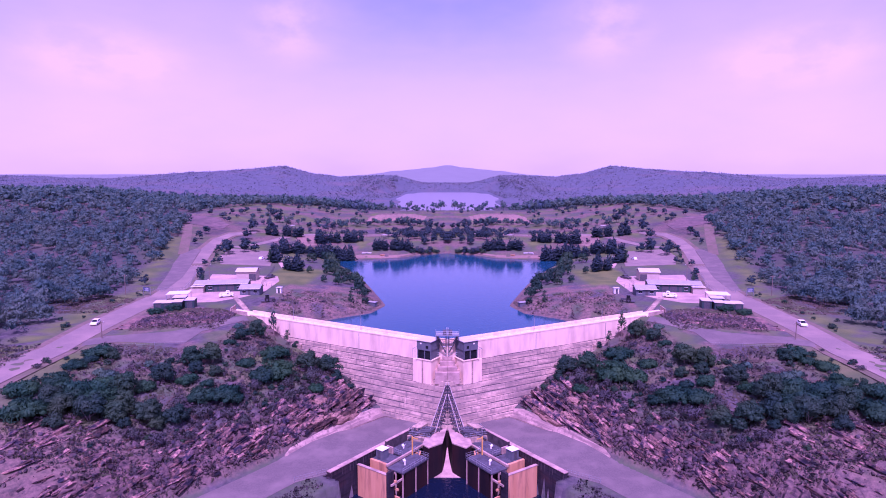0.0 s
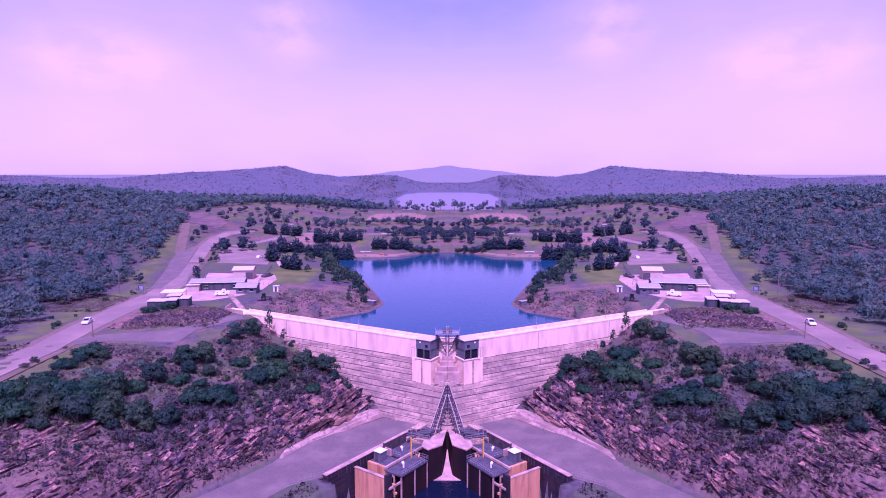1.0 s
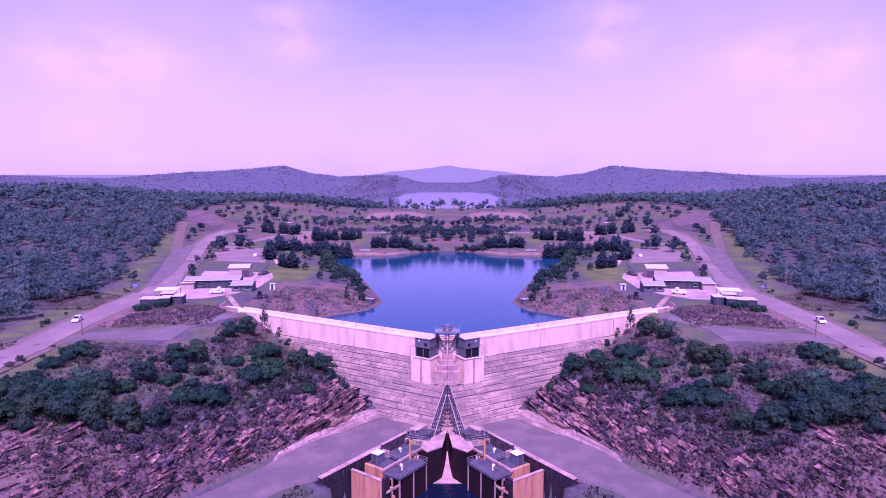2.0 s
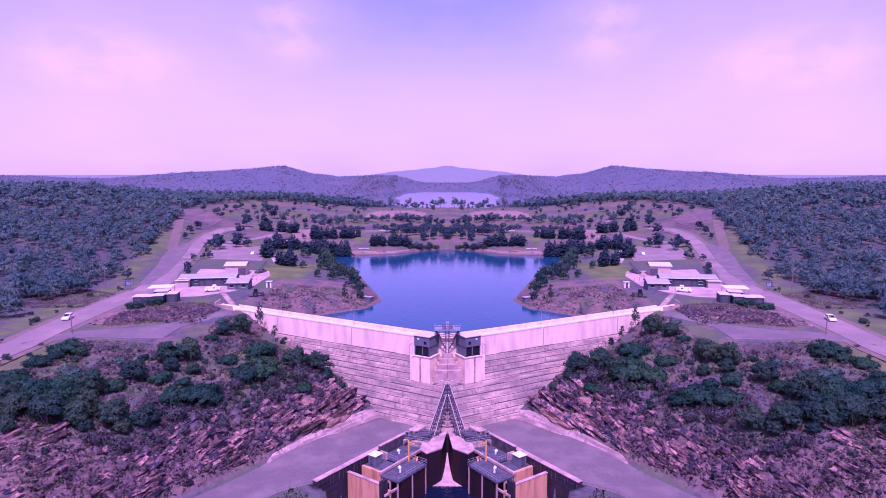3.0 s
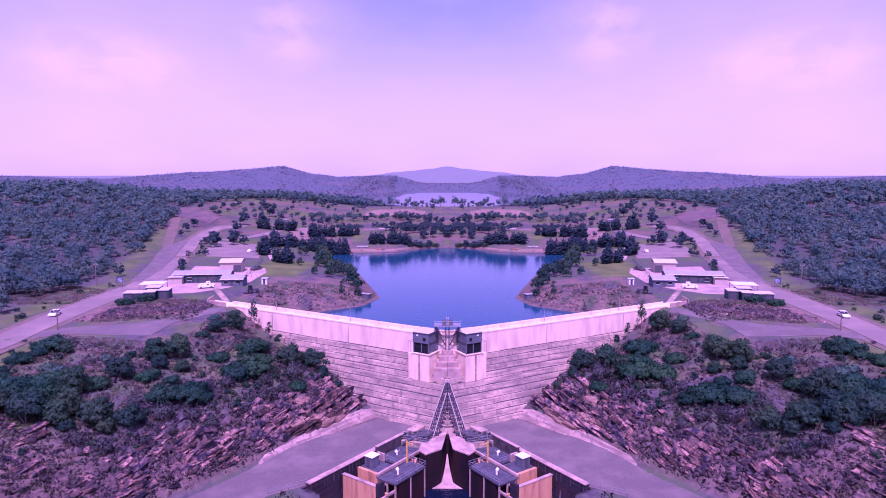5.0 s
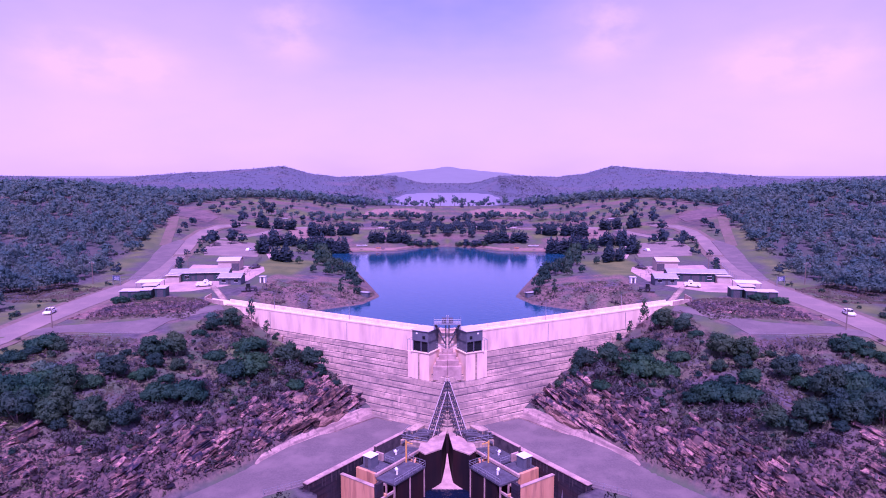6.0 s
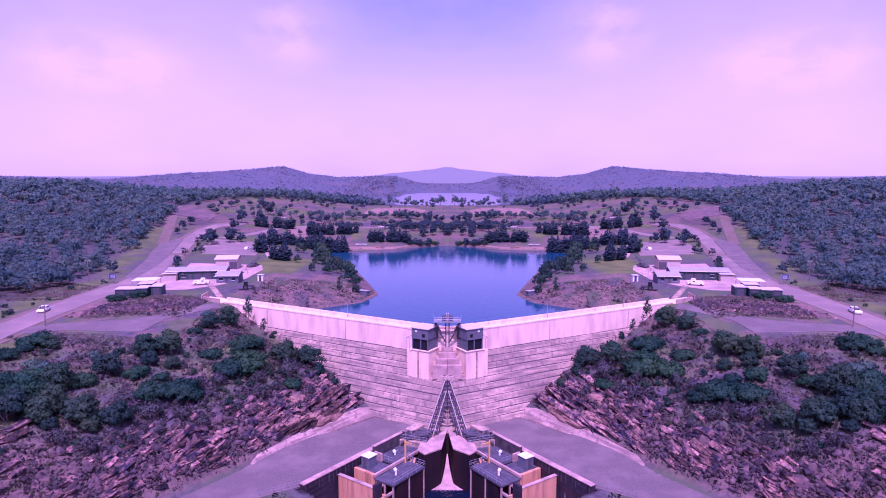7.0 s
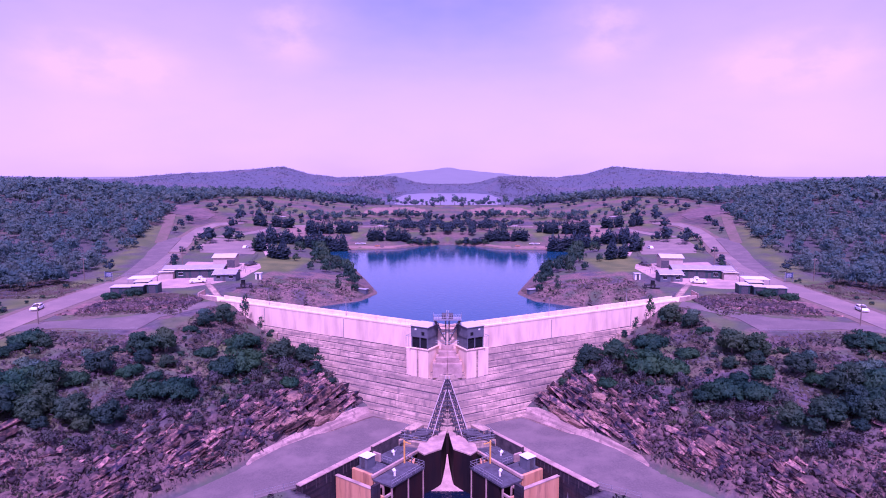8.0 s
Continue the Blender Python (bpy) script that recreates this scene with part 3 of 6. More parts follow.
# ---- plants ----
def leaves(rng, lobes, count, size, droop=0.0, ruffle=0.2):
    """Small leaf clumps set over the outside of some rounded lobes (x, y, z, rx, ry, rz). Places and quads."""
    vol = np.array([r[3] * r[4] + r[4] * r[5] + r[3] * r[5] for r in lobes])
    pick = rng.choice(len(lobes), count, p=vol / vol.sum())
    lob = np.array(lobes)[pick]
    way = rng.normal(size=(count, 3))
    way /= np.linalg.norm(way, axis=1)[:, None]
    way[:, 2] = np.where(way[:, 2] < -0.55, -way[:, 2] * 0.6, way[:, 2])
    mid = lob[:, :3] + way * lob[:, 3:] * rng.uniform(0.70, 1.22, (count, 1))
    e1 = np.cross(way + rng.normal(scale=0.6, size=(count, 3)), rng.normal(size=(count, 3)))
    e1 /= np.linalg.norm(e1, axis=1)[:, None] + 1e-9
    e2 = np.cross(way + rng.normal(scale=0.5, size=(count, 3)), e1)
    e2 /= np.linalg.norm(e2, axis=1)[:, None] + 1e-9
    e1[:, 2] -= droop
    s = size * rng.uniform(0.5, 1.5, (count, 1))
    corners = np.stack([mid - e1 * s * 1.35, mid - e2 * s * 0.62 + e1 * s * 0.15, mid + e1 * s * 1.35, mid + e2 * s * 0.62 - e1 * s * 0.1], 1)
    # the leaves of a crown face outwards from its middle, so that it is lit as one rounded whole
    heart = np.array(lobes)[:, :3].mean(0) * (1, 1, 0.8)
    far_out = mid - heart
    far_out /= np.linalg.norm(far_out, axis=1)[:, None] + 1e-9
    out = 0.4 * way + 0.6 * far_out + rng.normal(scale=ruffle, size=(count, 3)) + (0, 0, 0.2)
    out /= np.linalg.norm(out, axis=1)[:, None]
    return corners.reshape(-1, 3), np.arange(count * 4).reshape(-1, 4), np.repeat(out, 4, 0)


def clumps(rng, lobes, sides=1, fill=0.86):
    """The dense insides of a crown: an uneven rounded body for each lobe. Places, quads and normals."""
    n = sides
    grid = np.linspace(-1, 1, n + 1)
    vs, fs, ns, at = [], [], [], 0
    body, quads = [], []
    for axis in range(3):
        for sign in (-1, 1):
            base = len(body)
            for p in grid:
                for q in grid:
                    c = [0, 0, 0]
                    c[axis], c[(axis + 1) % 3], c[(axis + 2) % 3] = sign, p * sign, q
                    body.append(c)
            for i in range(n):
                for j in range(n):
                    k = base + i * (n + 1) + j
                    quads.append((k, k + n + 1, k + n + 2, k + 1))
    body, quads = np.array(body, float), np.array(quads)
    body /= np.linalg.norm(body, axis=1)[:, None]
    base_body = body
    if n == 1:
        fill = fill * 1.22
    for lob in lobes:
        lob = np.array(lob)
        # each lobe's body lies at its own turn
        turn = np.linalg.qr(rng.normal(size=(3, 3)))[0]
        if np.linalg.det(turn) < 0:
            turn[:, 0] *= -1
        body = base_body @ turn.T
        bumps = 1 + 0.10 * np.sin(body @ rng.normal(scale=3.0, size=3) + rng.uniform(0, 6)) + 0.07 * np.sin(body @ rng.normal(scale=6.0, size=3))
        vs.append(lob[:3] + body * lob[3:] * fill * bumps[:, None])
        fs.append(quads + at)
        out = body / lob[3:] + (0, 0, 0.15)
        ns.append(out / np.linalg.norm(out, axis=1)[:, None])
        at += len(body)
    return np.concatenate(vs), np.concatenate(fs), np.concatenate(ns)


def crown(rng, lobes, count, size, droop=0.0, sides=1, fill=0.86, cores=99, ruffle=0.2):
    """Dense clumps inside the first lobes, with leaves all over them."""
    co, fa, no = clumps(rng, lobes[:cores], sides, fill)
    if count:
        lc, lf, ln = leaves(rng, lobes, count, size, droop, ruffle)
        co, fa, no = np.concatenate([co, lc]), np.concatenate([fa, lf + len(co)]), np.concatenate([no, ln])
    return co, fa, no


def crown_lobes(rng, width, height, base, n, flat=1.0):
    """A few inner lobes and many small ones over an uneven dome."""
    out = [(0, 0, base + height * 0.42, width * 0.27, width * 0.27, height * 0.36)]
    lean = rng.uniform(0, 6.283)
    for _ in range(n):
        ang, up = rng.uniform(0, 6.283), rng.uniform(0.0, 1.0)
        r = width * 0.36 * math.sqrt(max(0.0, 1 - (up * 0.95) ** 2)) * (1 + 0.25 * math.cos(ang - lean)) * rng.uniform(0.7, 1.12)
        k = width * rng.uniform(0.09, 0.19)
        out.append((r * math.cos(ang), r * math.sin(ang), base + height * (0.16 + 0.68 * up * rng.uniform(0.8, 1.1)), k, k, k * 0.8 * flat))
    return out


def plant(name, label, category, seed, width, height, base, lobes, count, size, mat, stems, flat=1.0, droop=0.0, cone=False, fill=0.84, cores=99):
    """A tree or bush: a tapered trunk with limbs, and a crown of leaf clumps."""
    rng = np.random.RandomState(seed)
    ob = new(name)
    ob.empty_display_size = 0.3
    tagged(ob, label, category)
    if cone:
        shape = []
        for k in range(26):
            f = (k / 25) ** 1.15
            w = width * (0.42 - 0.26 * f ** 4) * rng.uniform(0.5, 1.2)
            ang = k * 2.4
            shape.append((w * 0.6 * math.cos(ang), w * 0.6 * math.sin(ang), base + height * (0.06 + 0.90 * f), w * 0.62, w * 0.62, height * 0.075))
    else:
        shape = crown_lobes(rng, width, height, base, lobes, flat)
    co, fa, no = crown(rng, shape, count, size, droop, fill=fill, cores=cores)
    mesh_object("crown", co, fa, mat, ob, no)
    bm = bmesh.new()
    top = base + height * (0.85 if cone else 0.45)
    for k in range(stems):
        lean = Vector((rng.normal() * 0.12 * width, rng.normal() * 0.12 * width, top)) if stems > 1 else Vector((0, 0, top))
        thick = 0.03 + 0.018 * height
        start_at = Vector((rng.normal() * 0.1, rng.normal() * 0.1, -0.5)) if stems > 1 else Vector((0, 0, -0.5))
        tube(bm, start_at, lean, thick, 5, thick * 0.35)
        for j in range(2):
            root = start_at.lerp(lean, rng.uniform(0.45, 0.85))
            lob = shape[rng.randint(len(shape))]
            tube(bm, root, (lob[0], lob[1], max(lob[2], root.z + 0.2)), thick * 0.4, 4, thick * 0.12)
    me = bpy.data.meshes.new("trunk")
    bm.to_mesh(me)
    bm.free()
    me.materials.append(BARK)
    trunk = new("trunk", me)
    trunk.parent = ob
    return ob


def plant_kinds():
    kinds = {}
    kinds["bush"] = [plant("bush", "rounded grey-green bush on the dry slope", "bush", 20 + k, 5.0, 3.6, 0.3, 26, 2300, 0.14, LEAF_BUSH, 3, fill=0.72, droop=0.2, cores=22) for k in range(4)]
    kinds["shrub"] = [plant("shrub", "small grey-green shrub on the dry slope", "bush", 80 + k, 4.6, 3.0, 0.2, 12, 230, 0.25, LEAF_BUSH, 2, fill=0.5, cores=6) for k in range(3)]
    kinds["thicket"] = [plant("thicket", "low spreading dark green thicket on the dry slope", "bush", 30 + k, 6.4, 1.9, 0.1, 26, 1900, 0.16, LEAF_LOW, 2, 0.7, fill=0.74, cores=22) for k in range(3)]
    kinds["succulent"] = [plant("succulent", "spiky pale blue-green succulent clump on the slope", "plant", 35 + k, 5.0, 1.6, 0.1, 20, 520, 0.26, LEAF_PALE, 2, 0.6, -0.6, fill=0.6, cores=4) for k in range(2)]
    kinds["twiggy"] = [plant("bare_shrub", "leafless purple-grey twiggy shrub on the slope", "bush", 90 + k, 4.4, 3.0, 0.2, 16, 620, 0.13, LEAF_TWIG, 5, 1.0, -0.3, fill=0.4, cores=3) for k in range(3)]
    kinds["gum"] = [plant("gum_tree", "open-crowned gum tree with a pale trunk", "tree", 40 + k, 6.0, 5.0, 2.2, 13, 110, 0.45, LEAF_FOREST, 1, 0.8, 0.3, fill=0.6, cores=6) for k in range(3)]
    kinds["pine"] = [plant("casuarina_tree", "tall dark green casuarina tree", "tree", 50 + k, 6.4, 6.6, 0.2, 8, 170, 0.48, LEAF_DARK, 1, cone=True, droop=-0.5, fill=0.75, cores=20) for k in range(3)]
    kinds["shade"] = [plant("shade_tree", "round dense dark green shade tree on the lawn", "tree", 60 + k, 6.5, 5.0, 1.2, 14, 125, 0.45, LEAF_DARK, 1, fill=0.72, cores=8) for k in range(3)]
    kinds["acacia"] = [plant("acacia_tree", "low spreading blue-green acacia tree on the far lawns", "tree", 65 + k, 6.8, 4.4, 1.0, 13, 110, 0.47, LEAF_ACACIA, 1, fill=0.7, cores=7) for k in range(3)]
    kinds["slim"] = [plant("sapling", "slender young tree with sparse leaves", "tree", 70 + k, 2.4, 5.6, 1.0, 14, 330, 0.15, LEAF_BUSH, 1, 1.6, 0.4, fill=0.4, cores=3) for k in range(2)]
    return kinds


KINDS = plant_kinds()
used = set()


def grow(kind, a, y, scale=1.0, group="", tall=1.0, sink=0.1):
    rng = np.random.RandomState(int(a * 71 + y * 37) % 100000)
    src = KINDS[kind][rng.randint(len(KINDS[kind]))]
    m = pose(SIDE * a, y, ground_z(a, y) - sink, 0, 0, rng.uniform(0, 360))
    s = scale * rng.uniform(0.92, 1.08)
    if src.name not in used:
        used.add(src.name)
        ob = src
        ob.matrix_basis = m
    else:
        ob = copy_thing(src, m)
    ob.scale = (s, s, s * tall)
    return tagged(ob, group=group) if group else ob


# ---- water ----
def build_lake():
    near = [(0, 137.4), (52, 166.8), (88, 187), (88, 300), (88, 352), (30, 376), (0, 380), (-30, 376), (-88, 352), (-88, 300), (-88, 187), (-52, 166.8)]
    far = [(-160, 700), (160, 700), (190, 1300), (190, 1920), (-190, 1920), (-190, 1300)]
    for outline, mat, label in ((near, WATER, "calm deep blue reservoir water"), (far, SKY_PALE_WATER, "pale smooth water in the lake's far arm")):
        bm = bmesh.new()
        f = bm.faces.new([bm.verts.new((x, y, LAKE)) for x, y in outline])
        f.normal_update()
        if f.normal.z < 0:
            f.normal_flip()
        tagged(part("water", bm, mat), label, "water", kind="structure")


build_lake()
bm = bmesh.new()
prism(bm, [(-26, 84), (26, 84), (26, 96), (19, 108), (11, 118), (3, 124), (-3, 124), (-11, 118), (-19, 108), (-26, 96)], -9, -7.4)
tagged(part("river", bm, TAILWATER), "dark still water in the tailrace pit", "water", kind="structure")

# ---- dam ----
SLOPE = 0.565
CREST, FACE = 17.3, 12.5
LIFTS, LIFT = 11, 1.14


def along(bm, profile, a0, a1, pieces=1, close=True):
    """A section (offset, height) drawn along the dam's line from a0 to a1."""
    rows = []
    for k in range(pieces + 1):
        a = a0 + (a1 - a0) * k / pieces
        rows.append([bm.verts.new((a, y + SLOPE * a, z)) for y, z in profile])
    n = len(profile)
    for r, s in zip(rows, rows[1:]):
        for k in range(n if close else n - 1):
            bm.faces.new((r[k], r[(k + 1) % n], s[(k + 1) % n], s[k]))
    bm.faces.new(rows[0][::-1])
    bm.faces.new(rows[-1])
    bmesh.ops.recalc_face_normals(bm, faces=bm.faces)
    return bm


def build_dam():
    dam = thing("dam", 0, 0, 0, 0, "stepped grey concrete gravity dam with a pale upper wall", "dam", kind="structure")
    # The upper wall in separate pours with open joints between.
    edges = [0.0, 9.5, 19.0, 28.5, 38.0, 47.5, 61.5]
    for a0, a1 in zip(edges, edges[1:]):
        part("wall_panel", along(bmesh.new(), [(135.3, FACE - 0.6), (135.3, CREST), (138.8, CREST), (138.8, FACE - 0.6)], a0 + 0.006, a1 - 0.006), CONCRETE_PALE, dam)
        part("parapet", along(bmesh.new(), [(138.45, CREST), (138.45, CREST + 0.85), (138.8, CREST + 0.85), (138.8, CREST)], a0 + 0.03, a1 - 0.03), CONCRETE_PALE, dam)
    part("kerb", along(bmesh.new(), [(135.22, CREST), (135.22, CREST + 0.28), (135.55, CREST + 0.28), (135.55, CREST)], 0.02, 61.4), CONCRETE_PALE, dam)
    part("core", along(bmesh.new(), [(124.6, -6), (136.5, FACE - 0.8), (138.7, FACE - 0.8), (138.75, -6)], 0.05, 60), CONCRETE, dam)
    rng = random.Random(4)
    for k in range(LIFTS):
        z1 = FACE - LIFT * k
        y0 = 135.3 - 1.13 * (k + 1)
        a = 0.02
        end = 60 - 3.4 * k
        while a < end:
            b = min(end, a + rng.uniform(11.0, 17.0))
            shift = rng.uniform(-0.03, 0.03)
            part("lift_block", along(bmesh.new(), [(y0 + shift, z1 - LIFT + 0.004), (y0 + 0.34 + shift, z1 - 0.12), (y0 + 0.46 + shift, z1), (136.7, z1), (136.7, z1 - LIFT + 0.004)],
                                     a, b - 0.012), CONCRETE, dam)
            a = b
        a = 0.05
        while a < end:
            b = min(end, a + rng.uniform(3.0, 12.0))
            wide = rng.uniform(0.25, 0.70)
            # Dark strips paint the shaded line of each lift, along with dirt.
            part("ledge", along(bmesh.new(), [(y0 + 0.5, z1 - 0.02), (y0 + 0.5, z1 + 0.02), (y0 + 0.5 + wide, z1 + 0.04), (y0 + 0.5 + wide, z1 - 0.02)], a, b), GRIME_AND_SHADE, dam, "dirt-darkened ledge")
            a = b
    for k in range(1, 8):
        z1, y0 = FACE - LIFT * k, 135.3 - 1.13 * (k + 1)
        end = 47 - 3.1 * k
        part("abutment_step", along(bmesh.new(), [(y0 - 0.55, z1 - 3.0), (y0 - 0.45, z1 + 0.25), (y0 + 1.2, z1 + 0.25), (y0 + 1.2, z1 - 3.0)], end - rng.uniform(1.2, 1.8), end + rng.uniform(0.2, 0.8)), CONCRETE, dam)
    # A stepped side flank where the steps die out against the rock.
    part("abutment", along(bmesh.new(), [(122.3, -1), (122.3, 0.35), (123.4, 0.35), (123.4, -1)], 12, 17), CONCRETE, dam)
    for a in (24.6, 47.0):
        part("drain_pipe", tubes([((a, 135.2 + SLOPE * a, FACE), (a, 135.2 + SLOPE * a, CREST - 0.3))], 0.06), STEEL, dam)
    rows = []
    for k in range(30):
        a = 1.0 + k * 1.9
        y = 135.5 + SLOPE * a
        rows.append(((a, y, CREST + 0.2), (a, y, CREST + 1.1)))
    part("handrail", tubes(rows + [((1, 135.5 + SLOPE, CREST + h), (56.1, 135.5 + SLOPE * 56.1, CREST + h)) for h in (0.65, 1.1)], 0.025, 4), STEEL, dam)
    return dam


def lamp_post(a, off, height=4.2):
    y = off + SLOPE * a
    ob = thing("lamp_post", a, y, CREST, 0, "slim grey steel lamp post on the dam crest", "lamp", "lamp posts along the dam")
    part("post", tube(bmesh.new(), (0, 0, 0), (0, 0, height), 0.07, 6, 0.05), STEEL, ob)
    part("base_plate", boxes((-0.15, 0.15, -0.15, 0.15, 0, 0.06)), STEEL, ob)
    part("lamp_head", boxes((-0.12, 0.12, -0.5, 0.1, height, height + 0.12), bevel=0.03), STEEL_DARK, ob)


def hoist_tower():
    ob = thing("hoist_house", 5.4, 134.6, 9.6, 29.5, "grey steel hoist house on a concrete plinth against the dam", "tower")
    part("plinth", boxes((-2.2, 2.2, -1.2, 6.0, -4.5, 4.4), bevel=0.06), CONCRETE_PALE, ob)
    part("buttress", boxes((0.2, 0.5, -1.4, -1.18, -4.4, 4.3)), CONCRETE, ob)
    part("cap", boxes((-2.35, 2.35, -1.35, 5.6, 4.4, 4.62), bevel=0.03), CONCRETE_PALE, ob)
    for x in (-2.0, -0.2, 1.85):
        for y in (-1.1, 2.9):
            part("column", boxes((x - 0.09, x + 0.09, y - 0.09, y + 0.09, 4.62, 7.0)), WALL_GREY, ob)
    part("glazing", boxes((-1.9, 1.8, -1.0, -0.95, 4.72, 6.9)), GLASS, ob)
    for x in (-1.95, 1.75):
        part("inner_wall", boxes((x, x + 0.1, -0.9, 2.8, 4.65, 7.0)), WALL_GREY, ob)
    part("house", boxes((-2.1, 2.0, -1.25, 3.2, 7.0, 9.3)), WALL_GREY, ob)
    part("roof", boxes((-2.3, 2.2, -1.45, 3.4, 9.3, 9.48), bevel=0.03), ROOF_PALE, ob)
    part("window", boxes((-1.35, -0.65, -1.29, -1.26, 7.55, 8.25)), GLASS, ob)
    part("vent", boxes((0.6, 1.05, -1.30, -1.26, 8.5, 8.85)), WHITE, ob)
    rails = []
    for x in (1.9, 2.6, 3.3):
        rails.append(((x, -1.2, 4.6), (x, -1.2, 7.0)))
    rails += [((1.9, -1.2, 7.0), (3.3, -1.2, 7.0)), ((3.3, -1.2, 7), (3.3, 2.4, 7)), ((3.3, 2.4, 7), (3.3, 2.4, 4.6))]
    part("side_frame", tubes(rails, 0.05, 5), STEEL, ob)
    part("side_plinth", boxes((2.2, 3.4, -1.0, 5.4, -4.0, 4.3), bevel=0.05), CONCRETE_PALE, ob)


def headworks():
    """The steel platform over the outlet, on raking struts."""
    ob = thing("service_platform", 0, 133.8, 13.2, 0, "steel service platform on raking struts over the outlet", "platform")
    half = 3.0
    part("deck", boxes((0.0, half, -0.2, 2.9, 7.0, 7.2)), STEEL, ob)
    for y in (1.0, 2.6):
        part("strut", tubes([((half - 0.1, y, 7.0), (0.25, y, 2.2))], 0.16), STEEL_DARK, ob)
        part("post", tubes([((0.35, y, 1.4), (0.35, y, 7.0))], 0.13), STEEL_DARK, ob)
        for z, x in ((5.4, 2.0), (4.0, 1.3)):
            part("brace", tubes([((0.35, y, z), (x, y, z))], 0.08), STEEL, ob)
    rows = [((x, -0.15, 7.2), (x, -0.15, 8.2)) for x in np.linspace(0.3, half - 0.05, 6)] + [((half - 0.05, y, 7.2), (half - 0.05, y, 8.2)) for y in (0.8, 1.7, 2.5)]
    rows += [((0.02, -0.15, 7.2 + h), (half - 0.05, -0.15, 7.2 + h)) for h in (0.5, 1.0)] + [((half - 0.05, -0.15, 7.2 + h), (half - 0.05, 2.5, 7.2 + h)) for h in (0.5, 1.0)]
    part("railing", tubes(rows, 0.035, 5), STEEL, ob)
    part("hoist_motor", boxes((0.3, 1.2, 0.6, 1.6, 7.2, 8.3), bevel=0.08), STEEL_DARK, ob)
    part("hood", boxes((0.05, 0.28, 0.4, 1.5, 7.2, 8.9), bevel=0.05), STEEL, ob)
    part("bridge_rail", tubes([((0.1, -0.6, 2.6), (2.5, 0.5, 2.6)), ((0.1, -0.6, 2.1), (2.5, 0.5, 2.1))], 0.05), STEEL, ob)
    for w, front, top in ((1.3, 0.9, 1.4), (1.9, 0.0, 0.3), (2.5, -0.9, -0.8), (3.1, -1.8, -1.9)):
        part("footing", boxes((0.02, w, front, 2.6, -5.0, top), bevel=0.06), CONCRETE_PINK, ob)


def pipe_rack():
    """A pair of inclined pipes down the dam's face on saddles."""
    ob = thing("penstock_rack", 0, 0, 0, 0, "pair of inclined steel pipes on dark saddles down the dam face", "pipework")
    top, foot = Vector((0.25, 129.9, 9.4)), Vector((4.2, 121.0, 0.6))
    side = Vector((-1.35, -0.6, 0.0))
    part("pipe", tubes([(top, foot)], 0.10, 8), RAIL, ob)
    low_top = top.lerp(foot, 0.24)
    part("pipe", tubes([(low_top + Vector((-1.0, -0.35, 0)), foot + side)], 0.10, 8), RAIL, ob)
    for k in range(13):
        f = 0.06 + k * 0.073
        p = top.lerp(foot, f)
        w = Vector((-min(p.x - 0.06, 2.1), -0.25 * min(p.x, 2.1), 0))
        saddle = part("saddle", tubes([(p + Vector((0, 0, -0.12)), p + w + Vector((0, 0, -0.12)))], 0.13, 5), STEEL_DARK, ob)
        n = max(1, round(-w.x / 0.9))
        for g in range(n + 1):
            q = p + w * (g / n)
            part("leg", tubes([(q, q - Vector((0, -0.2, 1.0)))], 0.12, 5), STEEL_DARK, saddle)
        for g in range(n):
            q = p + w * ((g + 0.5) / n)
            part("cradle", tubes([(q + Vector((-0.3, 0, 0.1)), q - Vector((0, 0, 0.5))), (q + Vector((0.3, 0, 0.1)), q - Vector((0, 0, 0.5)))], 0.12, 5), STEEL_DARK, saddle)
    for k in range(4):
        p = foot + Vector((0.3 + 0.9 * k, 0.5 - 0.3 * k, -0.4 + 0.15 * k))
        part("valve", tubes([(p, p + Vector((1.1, -0.4, 0.1))), (p + Vector((0.5, 0, 0)), p + Vector((0.5, 0, 0.9)))], 0.2, 8), STEEL_DARK, ob)


